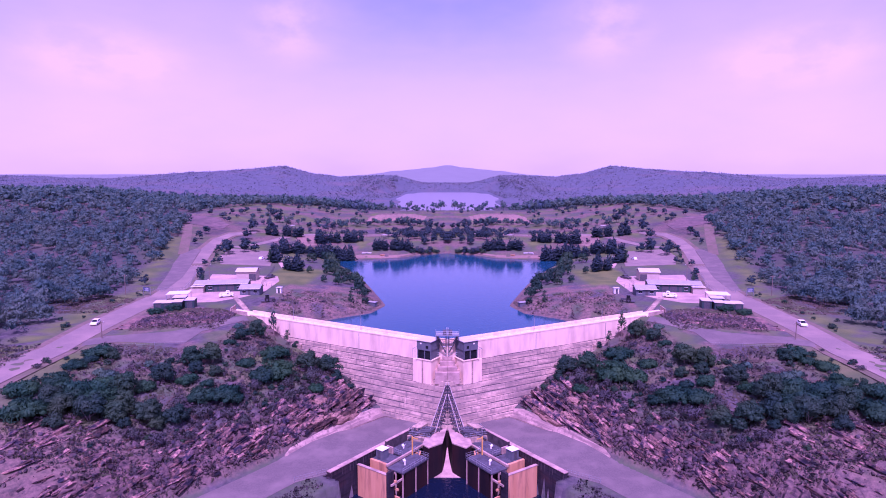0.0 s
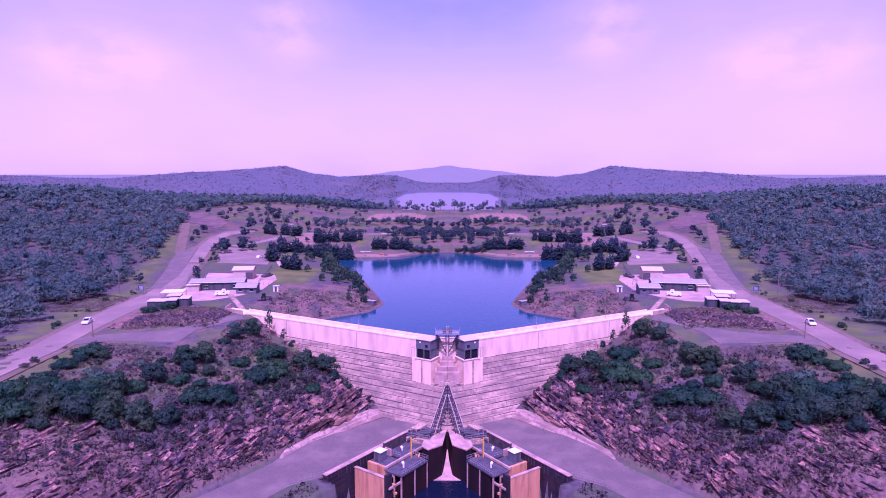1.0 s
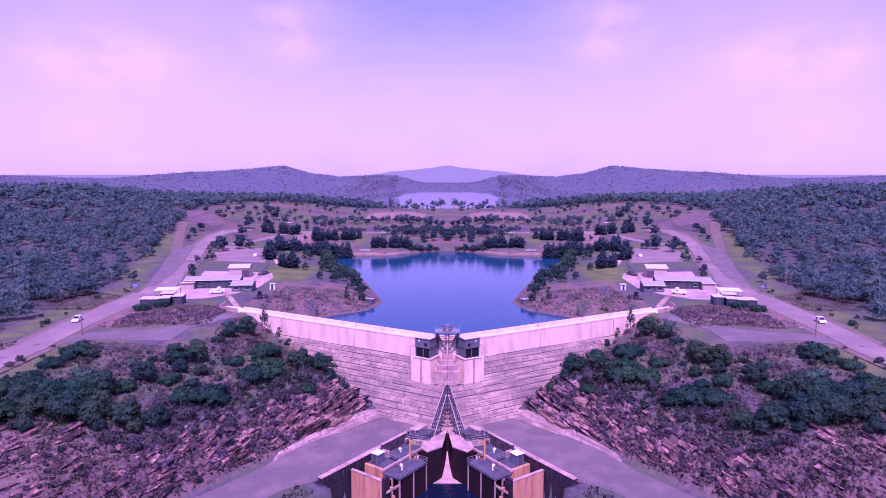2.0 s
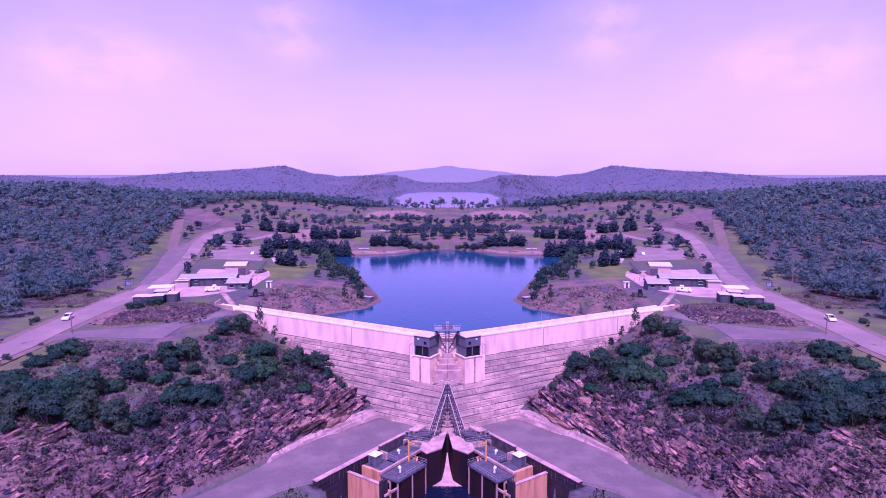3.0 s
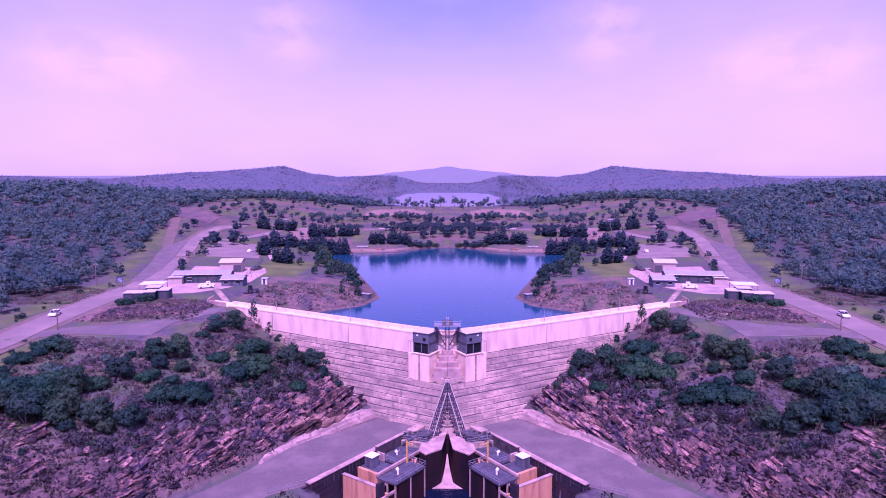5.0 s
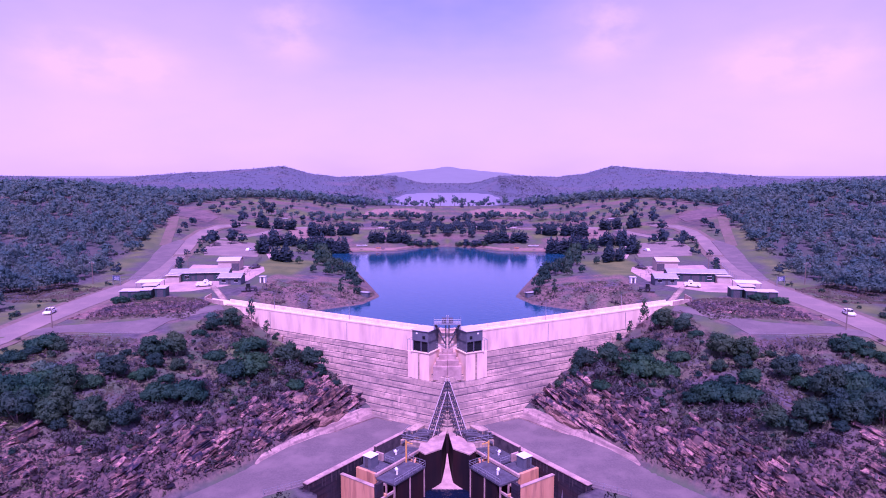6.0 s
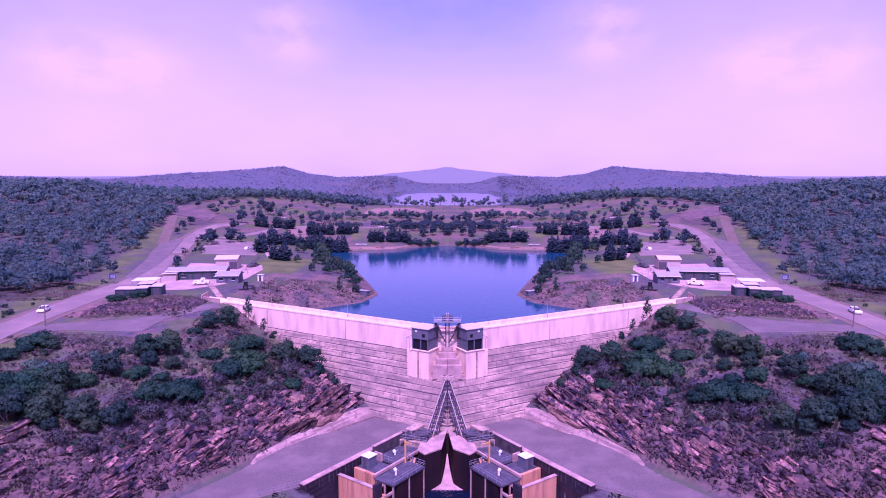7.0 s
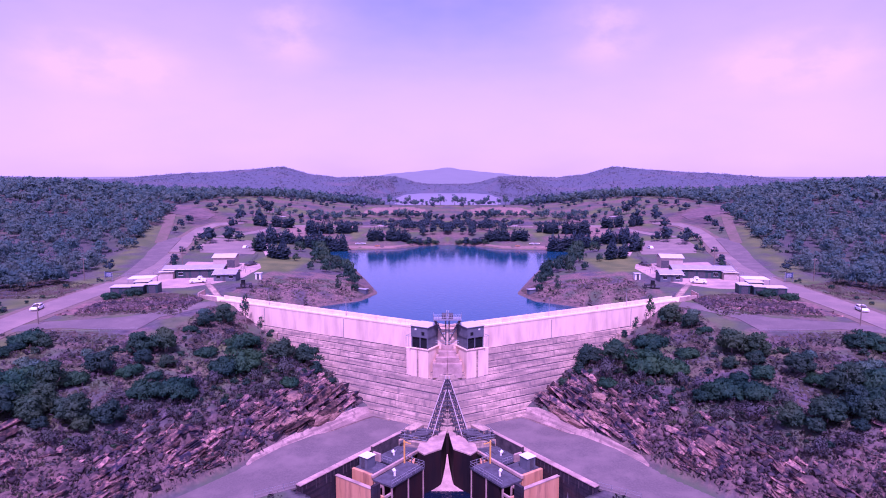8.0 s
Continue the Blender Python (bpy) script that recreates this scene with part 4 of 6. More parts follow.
def valve_house():
    """Pipes, valves and rails crowded at the foot of the inclined pipes."""
    ob = thing("valve_cluster", 5.6, 121.0, 0.0, 20, "crowded grey-blue valves, pipes and rails at the pipe foot", "pipework")
    part("slab", boxes((-2.6, 3.4, -2.6, 2.4, -1.4, 0.12), bevel=0.05), CONCRETE, ob)
    rng = random.Random(8)
    for k in range(3):
        y = -1.5 + 1.4 * k
        part("penstock_bend", tubes([((-2.6, y, 1.5 - 0.2 * k), (0.2, y - 0.2, 1.0)), ((0.2, y - 0.2, 1.0), (2.6, y - 1.5, -0.4))], 0.3, 10), STEEL_DARK, ob)
    for k in range(9):
        x, y = -2.2 + 0.62 * k, rng.uniform(-1.6, 1.4)
        body = part("valve_body", tubes([((x, y - 0.5, 0.5), (x, y + 0.5, 0.5))], rng.uniform(0.16, 0.28), 8), STEEL if k % 2 else STEEL_DARK, ob)
        part("flange", tubes([((x, y - 0.55, 0.5), (x, y - 0.45, 0.5))], 0.36, 10), STEEL_DARK, body)
        part("spindle", tubes([((x, y, 0.5), (x, y, 1.3))], 0.05), STEEL, body)
        part("handwheel", tubes([((x, y, 1.3), (x, y, 1.36))], 0.26, 10), STEEL_DARK, body)
    for k in range(5):
        y = -1.8 + 0.8 * k
        part("pipe_run", tubes([((-2.5, y, 0.35), (3.2, y + rng.uniform(-0.6, 0.6), 0.35 + 0.12 * k))], 0.11, 7), STEEL if k % 2 else STEEL_DARK, ob)
    for x0, y0, x1, y1 in ((-2.6, -2.5, 3.3, -2.5), (3.3, -2.5, 3.3, 2.3)):
        rows = [((x0 + (x1 - x0) * f, y0 + (y1 - y0) * f, 0.1), (x0 + (x1 - x0) * f, y0 + (y1 - y0) * f, 1.2)) for f in (0, 0.25, 0.5, 0.75, 1)]
        part("handrail", tubes(rows + [((x0, y0, h), (x1, y1, h)) for h in (0.65, 1.2)], 0.035, 5), STEEL, ob)
    part("cabinet", boxes((1.6, 2.4, 0.6, 1.2, 0.12, 1.3), bevel=0.04), WHITE, ob)
    low = thing("draft_platform", 8.2, 114.6, -2.9, 25, "concrete landing with bent pipes and rails above the tailrace", "platform")
    part("slab", boxes((-3.0, 2.6, -1.6, 2.2, -0.5, 0.0), bevel=0.05), CONCRETE, low)
    part("pedestal", boxes((-2.7, 2.3, -1.3, 2.0, -6.4, -0.5)), CONCRETE_SHADED_WET, low)
    part("ochre_block", prism(bmesh.new(), [(-2.4, -0.6), (0.4, -0.9), (0.9, 1.4), (-1.6, 1.8)], 0.0, [0.4, 0.5, 1.3, 1.1]), CONCRETE_RUST, low)
    for k in range(4):
        x = -2.4 + 1.3 * k
        part("bent_pipe", tubes([((x, -1.0, 0.0), (x, -1.0, 1.0)), ((x, -1.0, 1.0), (x + 0.9, 0.6, 1.9)), ((x + 0.9, 0.6, 1.9), (x + 0.9, 1.9, 1.9))], 0.12, 7), STEEL if k % 2 else STEEL_DARK, low)
    for x0, y0, x1, y1 in ((-3.0, -1.5, 2.5, -1.5), (2.5, -1.5, 2.5, 2.1), (-3.0, -1.5, -3.0, 2.1)):
        rows = [((x0 + (x1 - x0) * f, y0 + (y1 - y0) * f, 0), (x0 + (x1 - x0) * f, y0 + (y1 - y0) * f, 1.1)) for f in (0, 0.33, 0.67, 1)]
        part("handrail", tubes(rows + [((x0, y0, h), (x1, y1, h)) for h in (0.55, 1.1)], 0.035, 5), STEEL, low)


def outlet():
    ob = thing("outlet_pier", 0, 0, 0, 0, "pale-topped dark concrete pier beside the outlet chute", "pier")
    bm = prism(bmesh.new(), [(1.15, 115.6), (4.2, 113.1), (5.5, 114.8), (5.2, 117.5), (0.7, 123.6), (0.12, 123.6)], -9, [-0.1, -0.1, -0.1, -0.1, 0.0, 0.1])
    part("pier", bm, CONCRETE_SHADED_WET, ob)
    bm = prism(bmesh.new(), [(1.08, 115.55), (4.2, 113.0), (5.6, 114.8), (5.3, 117.6), (0.6, 123.7), (0.08, 123.7)], [-0.09, -0.09, -0.09, -0.1, 0.01, 0.11], [0.16, 0.16, 0.16, 0.16, 0.26, 0.36])
    part("cap", bm, CONCRETE_PINK, ob)
    part("back_wall", boxes((0.0, 0.9, 122.2, 123.5, -9, -0.4)), CONCRETE_SHADED_WET, ob)
    bm = bmesh.new()
    rows = []
    for y, w, z in ((121.4, 0.08, -3.6), (119, 0.42, -5.0), (117, 0.8, -6.1), (116, 1.05, -6.65), (115.3, 1.5, -7.0), (114.6, 2.3, -7.2), (114.0, 3.0, -7.32)):
        rows.append([bm.verts.new(c) for c in ((0, y, z), (w, y, z), (w, y, -9), (0, y, -9))])
    for p, q in zip(rows, rows[1:]):
        for k in range(3):
            bm.faces.new((p[k], p[k + 1], q[k + 1], q[k]))
    bm.faces.new(rows[0])
    bm.faces.new(rows[-1][::-1])
    bmesh.ops.recalc_face_normals(bm, faces=bm.faces)
    chute = thing("spillway_chute", 0, 0, 0, 0, "smooth pale concrete outlet chute flaring into dark water", "chute")
    part("chute_floor", bm, CONCRETE_PINK, chute)
    for k in range(3):
        part("baffle", boxes((0.3 + k * 0.8, 0.48 + k * 0.8, 113.85, 114.05, -8.5, -7.15)), CONCRETE_PINK, chute)


def power_station():
    """A sunken power station behind a long retaining wall. Local x runs into the pit, local y along the wall to the dam."""
    turn = math.degrees(math.atan2(0.583, 0.813))
    wall = thing("retaining_wall", 24.3, 100.8, 0, turn, "long dark-stained concrete retaining wall with a pale coping", "wall", kind="structure")
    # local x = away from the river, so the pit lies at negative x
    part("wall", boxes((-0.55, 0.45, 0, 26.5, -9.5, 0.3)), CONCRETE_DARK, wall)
    n = 9
    for k in range(n):
        part("coping", boxes((-0.65, 0.55, 26.5 * k / n + 0.02, 26.5 * (k + 1) / n - 0.02, 0.3, 0.48), bevel=0.03), CONCRETE_PINK, wall)
    streaks = random.Random(13)
    for k in range(26):
        y = 0.6 + k + streaks.uniform(-0.3, 0.3)
        part("drip_stain", boxes((-0.556, -0.55, y - streaks.uniform(0.04, 0.16), y + streaks.uniform(0.04, 0.16), 0.3 - streaks.uniform(0.5, 2.2), 0.3)), GRIME_AND_SHADE, wall)
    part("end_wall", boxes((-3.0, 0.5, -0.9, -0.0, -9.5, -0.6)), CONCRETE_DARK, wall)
    ob = thing("power_station", 24.3, 100.8, 0, turn, "sunken concrete power station with steel deck roofs and ochre walls", "building")
    part("front_wall", boxes((-9.2, -1.2, 7.3, 7.9, -9.2, -0.55), bevel=0.04), CONCRETE_RUST, ob)
    part("coping", boxes((-9.3, -1.1, 7.24, 7.96, -0.55, -0.42)), CONCRETE_PINK, ob)
    part("hall_wall", boxes((-5.9, -0.7, 11.7, 12.3, -9.2, -1.0), bevel=0.04), CONCRETE_RUST, ob)
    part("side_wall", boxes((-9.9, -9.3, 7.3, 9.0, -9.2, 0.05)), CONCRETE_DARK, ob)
    part("ridge_beam", boxes((-5.95, -5.5, 11.5, 25.6, -1.4, -0.82), bevel=0.04), CONCRETE_PINK, ob)
    part("upper_deck", boxes((-5.5, -0.6, 17.0, 25.4, -1.3, -1.05)), DECK, ob)
    part("middle_deck", boxes((-5.5, -0.6, 12.3, 16.6, -1.5, -1.2)), DECK, ob)
    part("lower_deck", boxes((-10.4, -6.05, 11.3, 20.2, -1.7, -1.4)), DECK, ob)
    for y in np.arange(12.2, 25.4, 2.1):
        part("deck_seam", boxes((-5.45, -0.65, y - 0.04, y + 0.04, -1.05 if y > 17 else -1.2, -1.0 if y > 17 else -1.15)), WALL_GREY, ob)
    part("box_parapet", boxes((-1.2, -0.56, 16.8, 25.6, -1.2, 1.15), bevel=0.06), GRIME_AND_SHADE, ob)
    part("parapet_coping", boxes((-1.25, -0.5, 16.75, 25.65, 1.15, 1.3), bevel=0.03), CONCRETE_PINK, ob)
    part("box_end", boxes((-3.0, -1.2, 16.6, 17.0, -1.2, 0.35), bevel=0.05), CONCRETE_PINK, ob)
    part("back_wall", boxes((-9.0, -0.6, 25.6, 26.2, -9.2, 0.1), bevel=0.05), CONCRETE_PALE, ob)
    part("switch_block", boxes((-2.6, -0.6, 26.4, 30.2, -1.0, 1.5), bevel=0.12), CONCRETE, ob)
    # Near-black block under the deck; the shade there is in its colour.
    part("dark_hall", boxes((-10.2, -6.2, 12.5, 20.0, -9.2, -1.8)), CONCRETE_SHADED_WET, ob)
    for x, y in ((-6.4, 11.5), (-8.3, 11.5), (-10.2, 11.5), (-10.2, 15.8), (-10.2, 20.0)):
        part("column", boxes((x - 0.13, x + 0.13, y - 0.13, y + 0.13, -9.2, -1.7)), CONCRETE_PINK, ob)
    for y0, z in ((9.0, -2.6), (9.6, -4.6), (10.0, -6.6)):
        part("beam", boxes((-10.4, -5.9, y0, y0 + 0.35, z, z + 0.4)), CONCRETE_RUST, ob)
    part("cross_beam", boxes((-8.1, -7.7, 7.9, 11.6, -2.2, -1.8), (-10.2, -9.9, 7.9, 11.6, -3.0, -2.6)), CONCRETE_PINK, ob)
    # rails round the lower deck and along the pit
    for x0, y0, x1, y1, z in ((-10.4, 11.3, -10.4, 20.2, -1.4), (-10.4, 20.2, -6.1, 20.2, -1.4), (-5.4, 17.1, -3.2, 17.1, -1.05)):
        rows = []
        m = max(2, int(math.hypot(x1 - x0, y1 - y0) / 1.2))
        for k in range(m + 1):
            f = k / m
            p = (x0 + (x1 - x0) * f, y0 + (y1 - y0) * f)
            rows.append(((*p, z), (*p, z + 1.05)))
        rows += [((x0, y0, z + h), (x1, y1, z + h)) for h in (0.55, 1.05)]
        part("handrail", tubes(rows, 0.035, 5), STEEL, ob)
    for x, y in ((-3.2, 20.2), (-3.0, 14.2), (-8.2, 14.6)):
        vent = part("roof_vent", tubes([((x, y, -1.4), (x, y, -0.55))], 0.2, 8), WHITE, ob)
        part("cowl", tubes([((x, y, -0.6), (x + 0.35, y, -0.2))], 0.3, 8), WHITE, vent)
    hut = thing("roof_hut", 24.3 - 0.813 * 2.3 - 0.583 * 14.0, 100.8 - 0.583 * 2.3 + 0.813 * 14.0, -1.2, turn, "small grey hut with a white roof on the power station deck", "hut")
    part("wall", boxes((-0.95, 0.95, -1.0, 1.0, 0, 2.1)), WALL_GREY, hut)
    part("roof", boxes((-1.1, 1.1, -1.15, 1.15, 2.1, 2.26), bevel=0.05), WHITE, hut)
    part("door", boxes((-0.3, 0.5, -1.04, -1.0, 0.05, 1.9)), STEEL_DARK, hut)
    jib = thing("jib_crane", 24.3 - 0.813 * 6.5 - 0.583 * 19.3, 100.8 - 0.583 * 6.5 + 0.813 * 19.3, -1.4, turn, "yellow steel jib crane post on the power station roof", "crane")
    part("mast", boxes((-0.12, 0.12, -0.12, 0.12, 0, 4.4), bevel=0.02), YELLOW, jib)
    part("arm", boxes((-1.5, 0.2, -0.08, 0.08, 3.95, 4.15), bevel=0.02), YELLOW, jib)
    part("stay", tubes([((0, 0, 4.4), (-1.2, 0, 4.15))], 0.05), STEEL_DARK, jib)


# ---- roads ----
def earth_bank():
    """A long bank of bare earth across the head of the valley, with a flat top."""
    bm = bmesh.new()
    rows = []
    for k in range(41):
        f = k / 40
        a, y = 18 + 50 * f, 497 - 10 * f
        tall = 2.7 * min(1, f * 5, (1 - f) * 6) + 0.2 * math.sin(k * 1.7)
        run = 0.5 * math.sin(k * 2.3) + 0.4 * math.sin(k * 5.1)
        g = ground_z(a, y)
        rows.append([bm.verts.new((a, y + dy + run * e, g + tall * up + lift)) for dy, up, lift, e in ((0, 0, -0.6, 1), (1.6, 0.3, 0, 1), (4.2, 0.72, 0, 0.6), (6.5, 1, 0, 0.3), (12, 1.04, 0, 0), (26, 0.9, 1.4, 0), (40, 0, 0.3, 0))])
    for p, q in zip(rows, rows[1:]):
        for k in range(6):
            bm.faces.new((p[k], q[k], q[k + 1], p[k + 1]))
    bmesh.ops.recalc_face_normals(bm, faces=bm.faces)
    tagged(part("dirt_bank", bm, DIRT), "bare pink earth bank", "bank", kind="structure")


def roads():
    def road(name, left, right, mat, label, lift=0.05, **kw):
        tagged(part(name, ribbon(left, right, lift, **kw), mat), label, "road", kind="structure")

    road("road", [(119, 90), (105, 111), (101.5, 131.8), (104.5, 155.5), (105.7, 174.2), (106.6, 196.5), (110.6, 219.7), (115, 243), (126, 281), (135, 318), (140, 350), (139, 374), (128, 394)],
         [(109, 84), (95, 106), (93.5, 128.7), (95.2, 146.9), (96.2, 163.1), (97.2, 185.4), (101, 220.7), (108, 240), (119.5, 283), (127, 314), (133, 345), (133.5, 366), (125, 386)], GRAVEL,
         "pale sealed access road", 0.10)
    shoulder_out = [(121, 90), (107.2, 111), (103.8, 131.8), (106.6, 155.5), (107.8, 174.2), (108.8, 196.5), (112.6, 219.7), (117.4, 243), (128.4, 281), (137.4, 318), (142.2, 350), (141, 376), (128, 397)]
    shoulder_in = [(107, 82.5), (93, 105), (91.6, 128.7), (93.2, 146.9), (94.2, 163.1), (95.2, 185.4), (99, 221), (106, 241), (117.4, 284), (125, 315), (131, 346), (131.6, 365), (124.6, 383.5)]
    road("road_shoulder", shoulder_out, shoulder_in, TRACK, "brown dirt shoulder under the access road", 0.03, pieces=8, depth=0.15)
    road("pavement", [(111, 213), (119, 238), (132.4, 277), (138.5, 300), (137.5, 318)], [(107, 212), (113.5, 243), (125, 281), (130, 300), (134, 316)], ASPHALT,
         "grey asphalt parking strip beside the road", 0.14)
    road("side_road", [(63.0, 169.7), (67.5, 163.6), (72, 155), (77, 149.5), (83, 146.4), (92, 142.9), (95, 138.8)], [(60.0, 164.1), (64, 159.6), (69.0, 151), (69.5, 140.8), (77, 138.8), (86, 138.3), (93, 133.8)], ASPHALT,
         "grey asphalt side road to the dam crest", 0.09, drape=True)
    road("apron", [(14, 132.4), (17.1, 130), (26.2, 120.4), (31, 114.4), (34.4, 109.4), (40.2, 100.6), (57, 78)], [(0.0, 124.4), (8.8, 122.6), (13.4, 116.7), (18.6, 109.4), (24.7, 100.6), (30, 97.2), (42, 80)], ASPHALT,
         "grey asphalt apron below the dam", 0.06, pieces=6)
    road("kerb", [(15.8, 134.4), (19.0, 131.7), (27.3, 120.8), (31.7, 114.3), (34.4, 110.3), (35.1, 108.3)], [(14.2, 132.2), (16.9, 129.9), (25.7, 120.3), (30.4, 114.4), (33.7, 109.6), (34.8, 108.0)], KERB_STONE,
         "pale pinkish concrete gutter at the foot of the rock", 0.34, pieces=6, drape=True, depth=0.5)
    road("yard", [(95.8, 188), (97.5, 202), (99, 217), (101, 240), (104, 252)], [(80.5, 192), (74, 199.5), (69, 210), (70, 236), (74, 248)], YARD, "pale gravel yard round the buildings", 0.06, pieces=10, sub=8, drape=True)
    road("car_park", [(112, 284), (120, 304), (122, 328)], [(86, 279), (92, 305), (96.7, 332)], GRAVEL, "asphalt car park", 0.12)
    road("park_road", [(124, 333), (117, 346), (111.5, 366), (105.5, 394), (91, 409), (72, 414.5), (55, 412.5), (38, 414.5)], [(119, 333), (112.5, 347), (107, 366), (101, 390), (89, 403), (72, 409.5), (55, 407.5), (38, 409.5)], GRAVEL, "pale park road across the lawns", 0.12, drape=True)
    road("footpath", [(96.8, 332), (86, 293), (79.6, 275)], [(95, 332), (84, 293), (77.6, 275)], YARD, "pale concrete footpath beside the car park", 0.12, drape=True)
    road("bare_ground", [(101, 397), (90, 401), (72, 406)], [(96, 370), (86, 362), (78, 378)], DIRT, "bare pinkish ground beside the park road", 0.08, pieces=8, sub=8, drape=True)
    road("dirt_track", [(135.5, 302), (154.5, 354), (180, 420), (190, 450)], [(139.5, 299), (159, 351), (185, 416), (195, 448)], TRACK, "worn dirt track up the hillside", 0.15, pieces=6, sub=8, drape=True)
    earth_bank()
    road("earth_cutting", [(182, 403), (170, 391), (158, 386), (147, 386)], [(198, 446), (186, 440), (170, 428), (149, 404)], CUTTING, "ribbed pinkish earth cutting above the road", 0.2, pieces=14, sub=8, drape=True)
    road("bare_ground", [(69.5, 160), (76, 157), (84, 153), (93, 149.5)], [(70, 172), (78, 173), (86, 172), (95, 166)], RED_EARTH, "bare reddish earth bank below the sheds", 0.06, pieces=14, sub=8, drape=True, depth=0.1)
    road("beach", [(54, 344.5), (46, 346), (38, 346.8), (29, 349), (20, 359.5), (9, 365.5)], [(54, 340.5), (46, 342), (38, 343.5), (30, 345.5), (20, 357), (9, 363.5)], DIRT, "bare sandy lake shore", 0.12, pieces=8, drape=True)
    slab = along(bmesh.new(), [(134.2, CREST - 3), (134.2, CREST + 0.03), (140.2, CREST + 0.03), (140.2, CREST - 3)], 61.5, 68.5, 4)
    tagged(part("crest_slab", slab, CONCRETE_PALE), "pale concrete slab at the dam's end", "slab", kind="structure")
    for (x0, y0), (x1, y1) in (((68.6, 173.2), (68.9, 178.8)), ((62.0, 169.0), (67.8, 172.4))):
        t = math.degrees(math.atan2(y1 - y0, x1 - x0))
        length = math.hypot(x1 - x0, y1 - y0)
        ob = thing("end_wall", x0, y0, ground_z(x0, y0), t, "low pale concrete wall at the dam's end", "wall")
        part("wall", boxes((0, length, -0.15, 0.15, -1.0, 1.3), bevel=0.05), CONCRETE_PINK, ob)
    ob = thing("stairs", 0, 0, 0, 0, "pale concrete steps down to the dam", "stairs")
    for k in range(18):
        f = k / 17
        a, y = 76.5 - 11.2 * f, 200.0 - 20 * f
        part("step", boxes((a - 0.9, a + 0.9, y - 0.65, y + 0.65, ground_z(a, y) - 0.4, ground_z(a, y) + 0.14)), CONCRETE, ob)
    for k in range(16):
        a = 87 + 1.6 * k if k < 8 else 87 + 1.6 * (k - 8)
        y = 300 if k < 8 else 318
        tagged(part("parking_line", ribbon([(a, y), (a + 0.7, y + 4)], [(a + 0.22, y), (a + 0.92, y + 4)], 0.15, 1, 1, 0.05), WHITE), "white painted parking line", "marking", "parking lines", "structure")


# ---- buildings and vehicles ----
def gable(bm, x0, x1, y0, y1, z0, z1, over=0.4, thick=0.12):
    """A ridged roof along x."""
    ym = (y0 + y1) / 2
    sec = [(y0 - over, z0), (ym, z1), (y1 + over, z0), (y1 + over, z0 + thick), (ym, z1 + thick), (y0 - over, z0 + thick)]
    ends = [[bm.verts.new((x, y, z)) for y, z in sec] for x in (x0 - over, x1 + over)]
    n = len(sec)
    for k in range(n):
        bm.faces.new((ends[0][k], ends[0][(k + 1) % n], ends[1][(k + 1) % n], ends[1][k]))
    bm.faces.new(ends[0][::-1])
    bm.faces.new(ends[1])
    bmesh.ops.recalc_face_normals(bm, faces=bm.faces)
    return bm


def building(name, a, y, turn, w, depth, h, ridge, wall, roof, label, category, windows=(), doors=()):
    ob = thing(name, a, y, ground_z(a, y) - 0.1, turn, label, category)
    part("wall", boxes((-w / 2, w / 2, -depth / 2, depth / 2, -0.6, h)), wall, ob)
    part("roof", gable(bmesh.new(), -w / 2, w / 2, -depth / 2, depth / 2, h, h + ridge), roof, ob)
    f = -depth / 2
    for x, z, ww, hh in windows:
        win = part("window", boxes((x - ww / 2, x + ww / 2, f - 0.05, f + 0.02, z, z + hh)), GLASS, ob)
        part("sill", boxes((x - ww / 2 - 0.06, x + ww / 2 + 0.06, f - 0.12, f, z - 0.08, z)), WHITE, win)
        part("lintel", boxes((x - ww / 2 - 0.06, x + ww / 2 + 0.06, f - 0.08, f, z + hh, z + hh + 0.06)), WHITE, win)
    for x, ww, hh in doors:
        part("door", boxes((x - ww / 2, x + ww / 2, f - 0.04, f + 0.02, 0, hh)), STEEL_DARK, ob)
    part("gutter", boxes((-w / 2 - 0.4, w / 2 + 0.4, f - 0.52, f - 0.4, h - 0.05, h + 0.1)), WHITE, ob)
    return ob


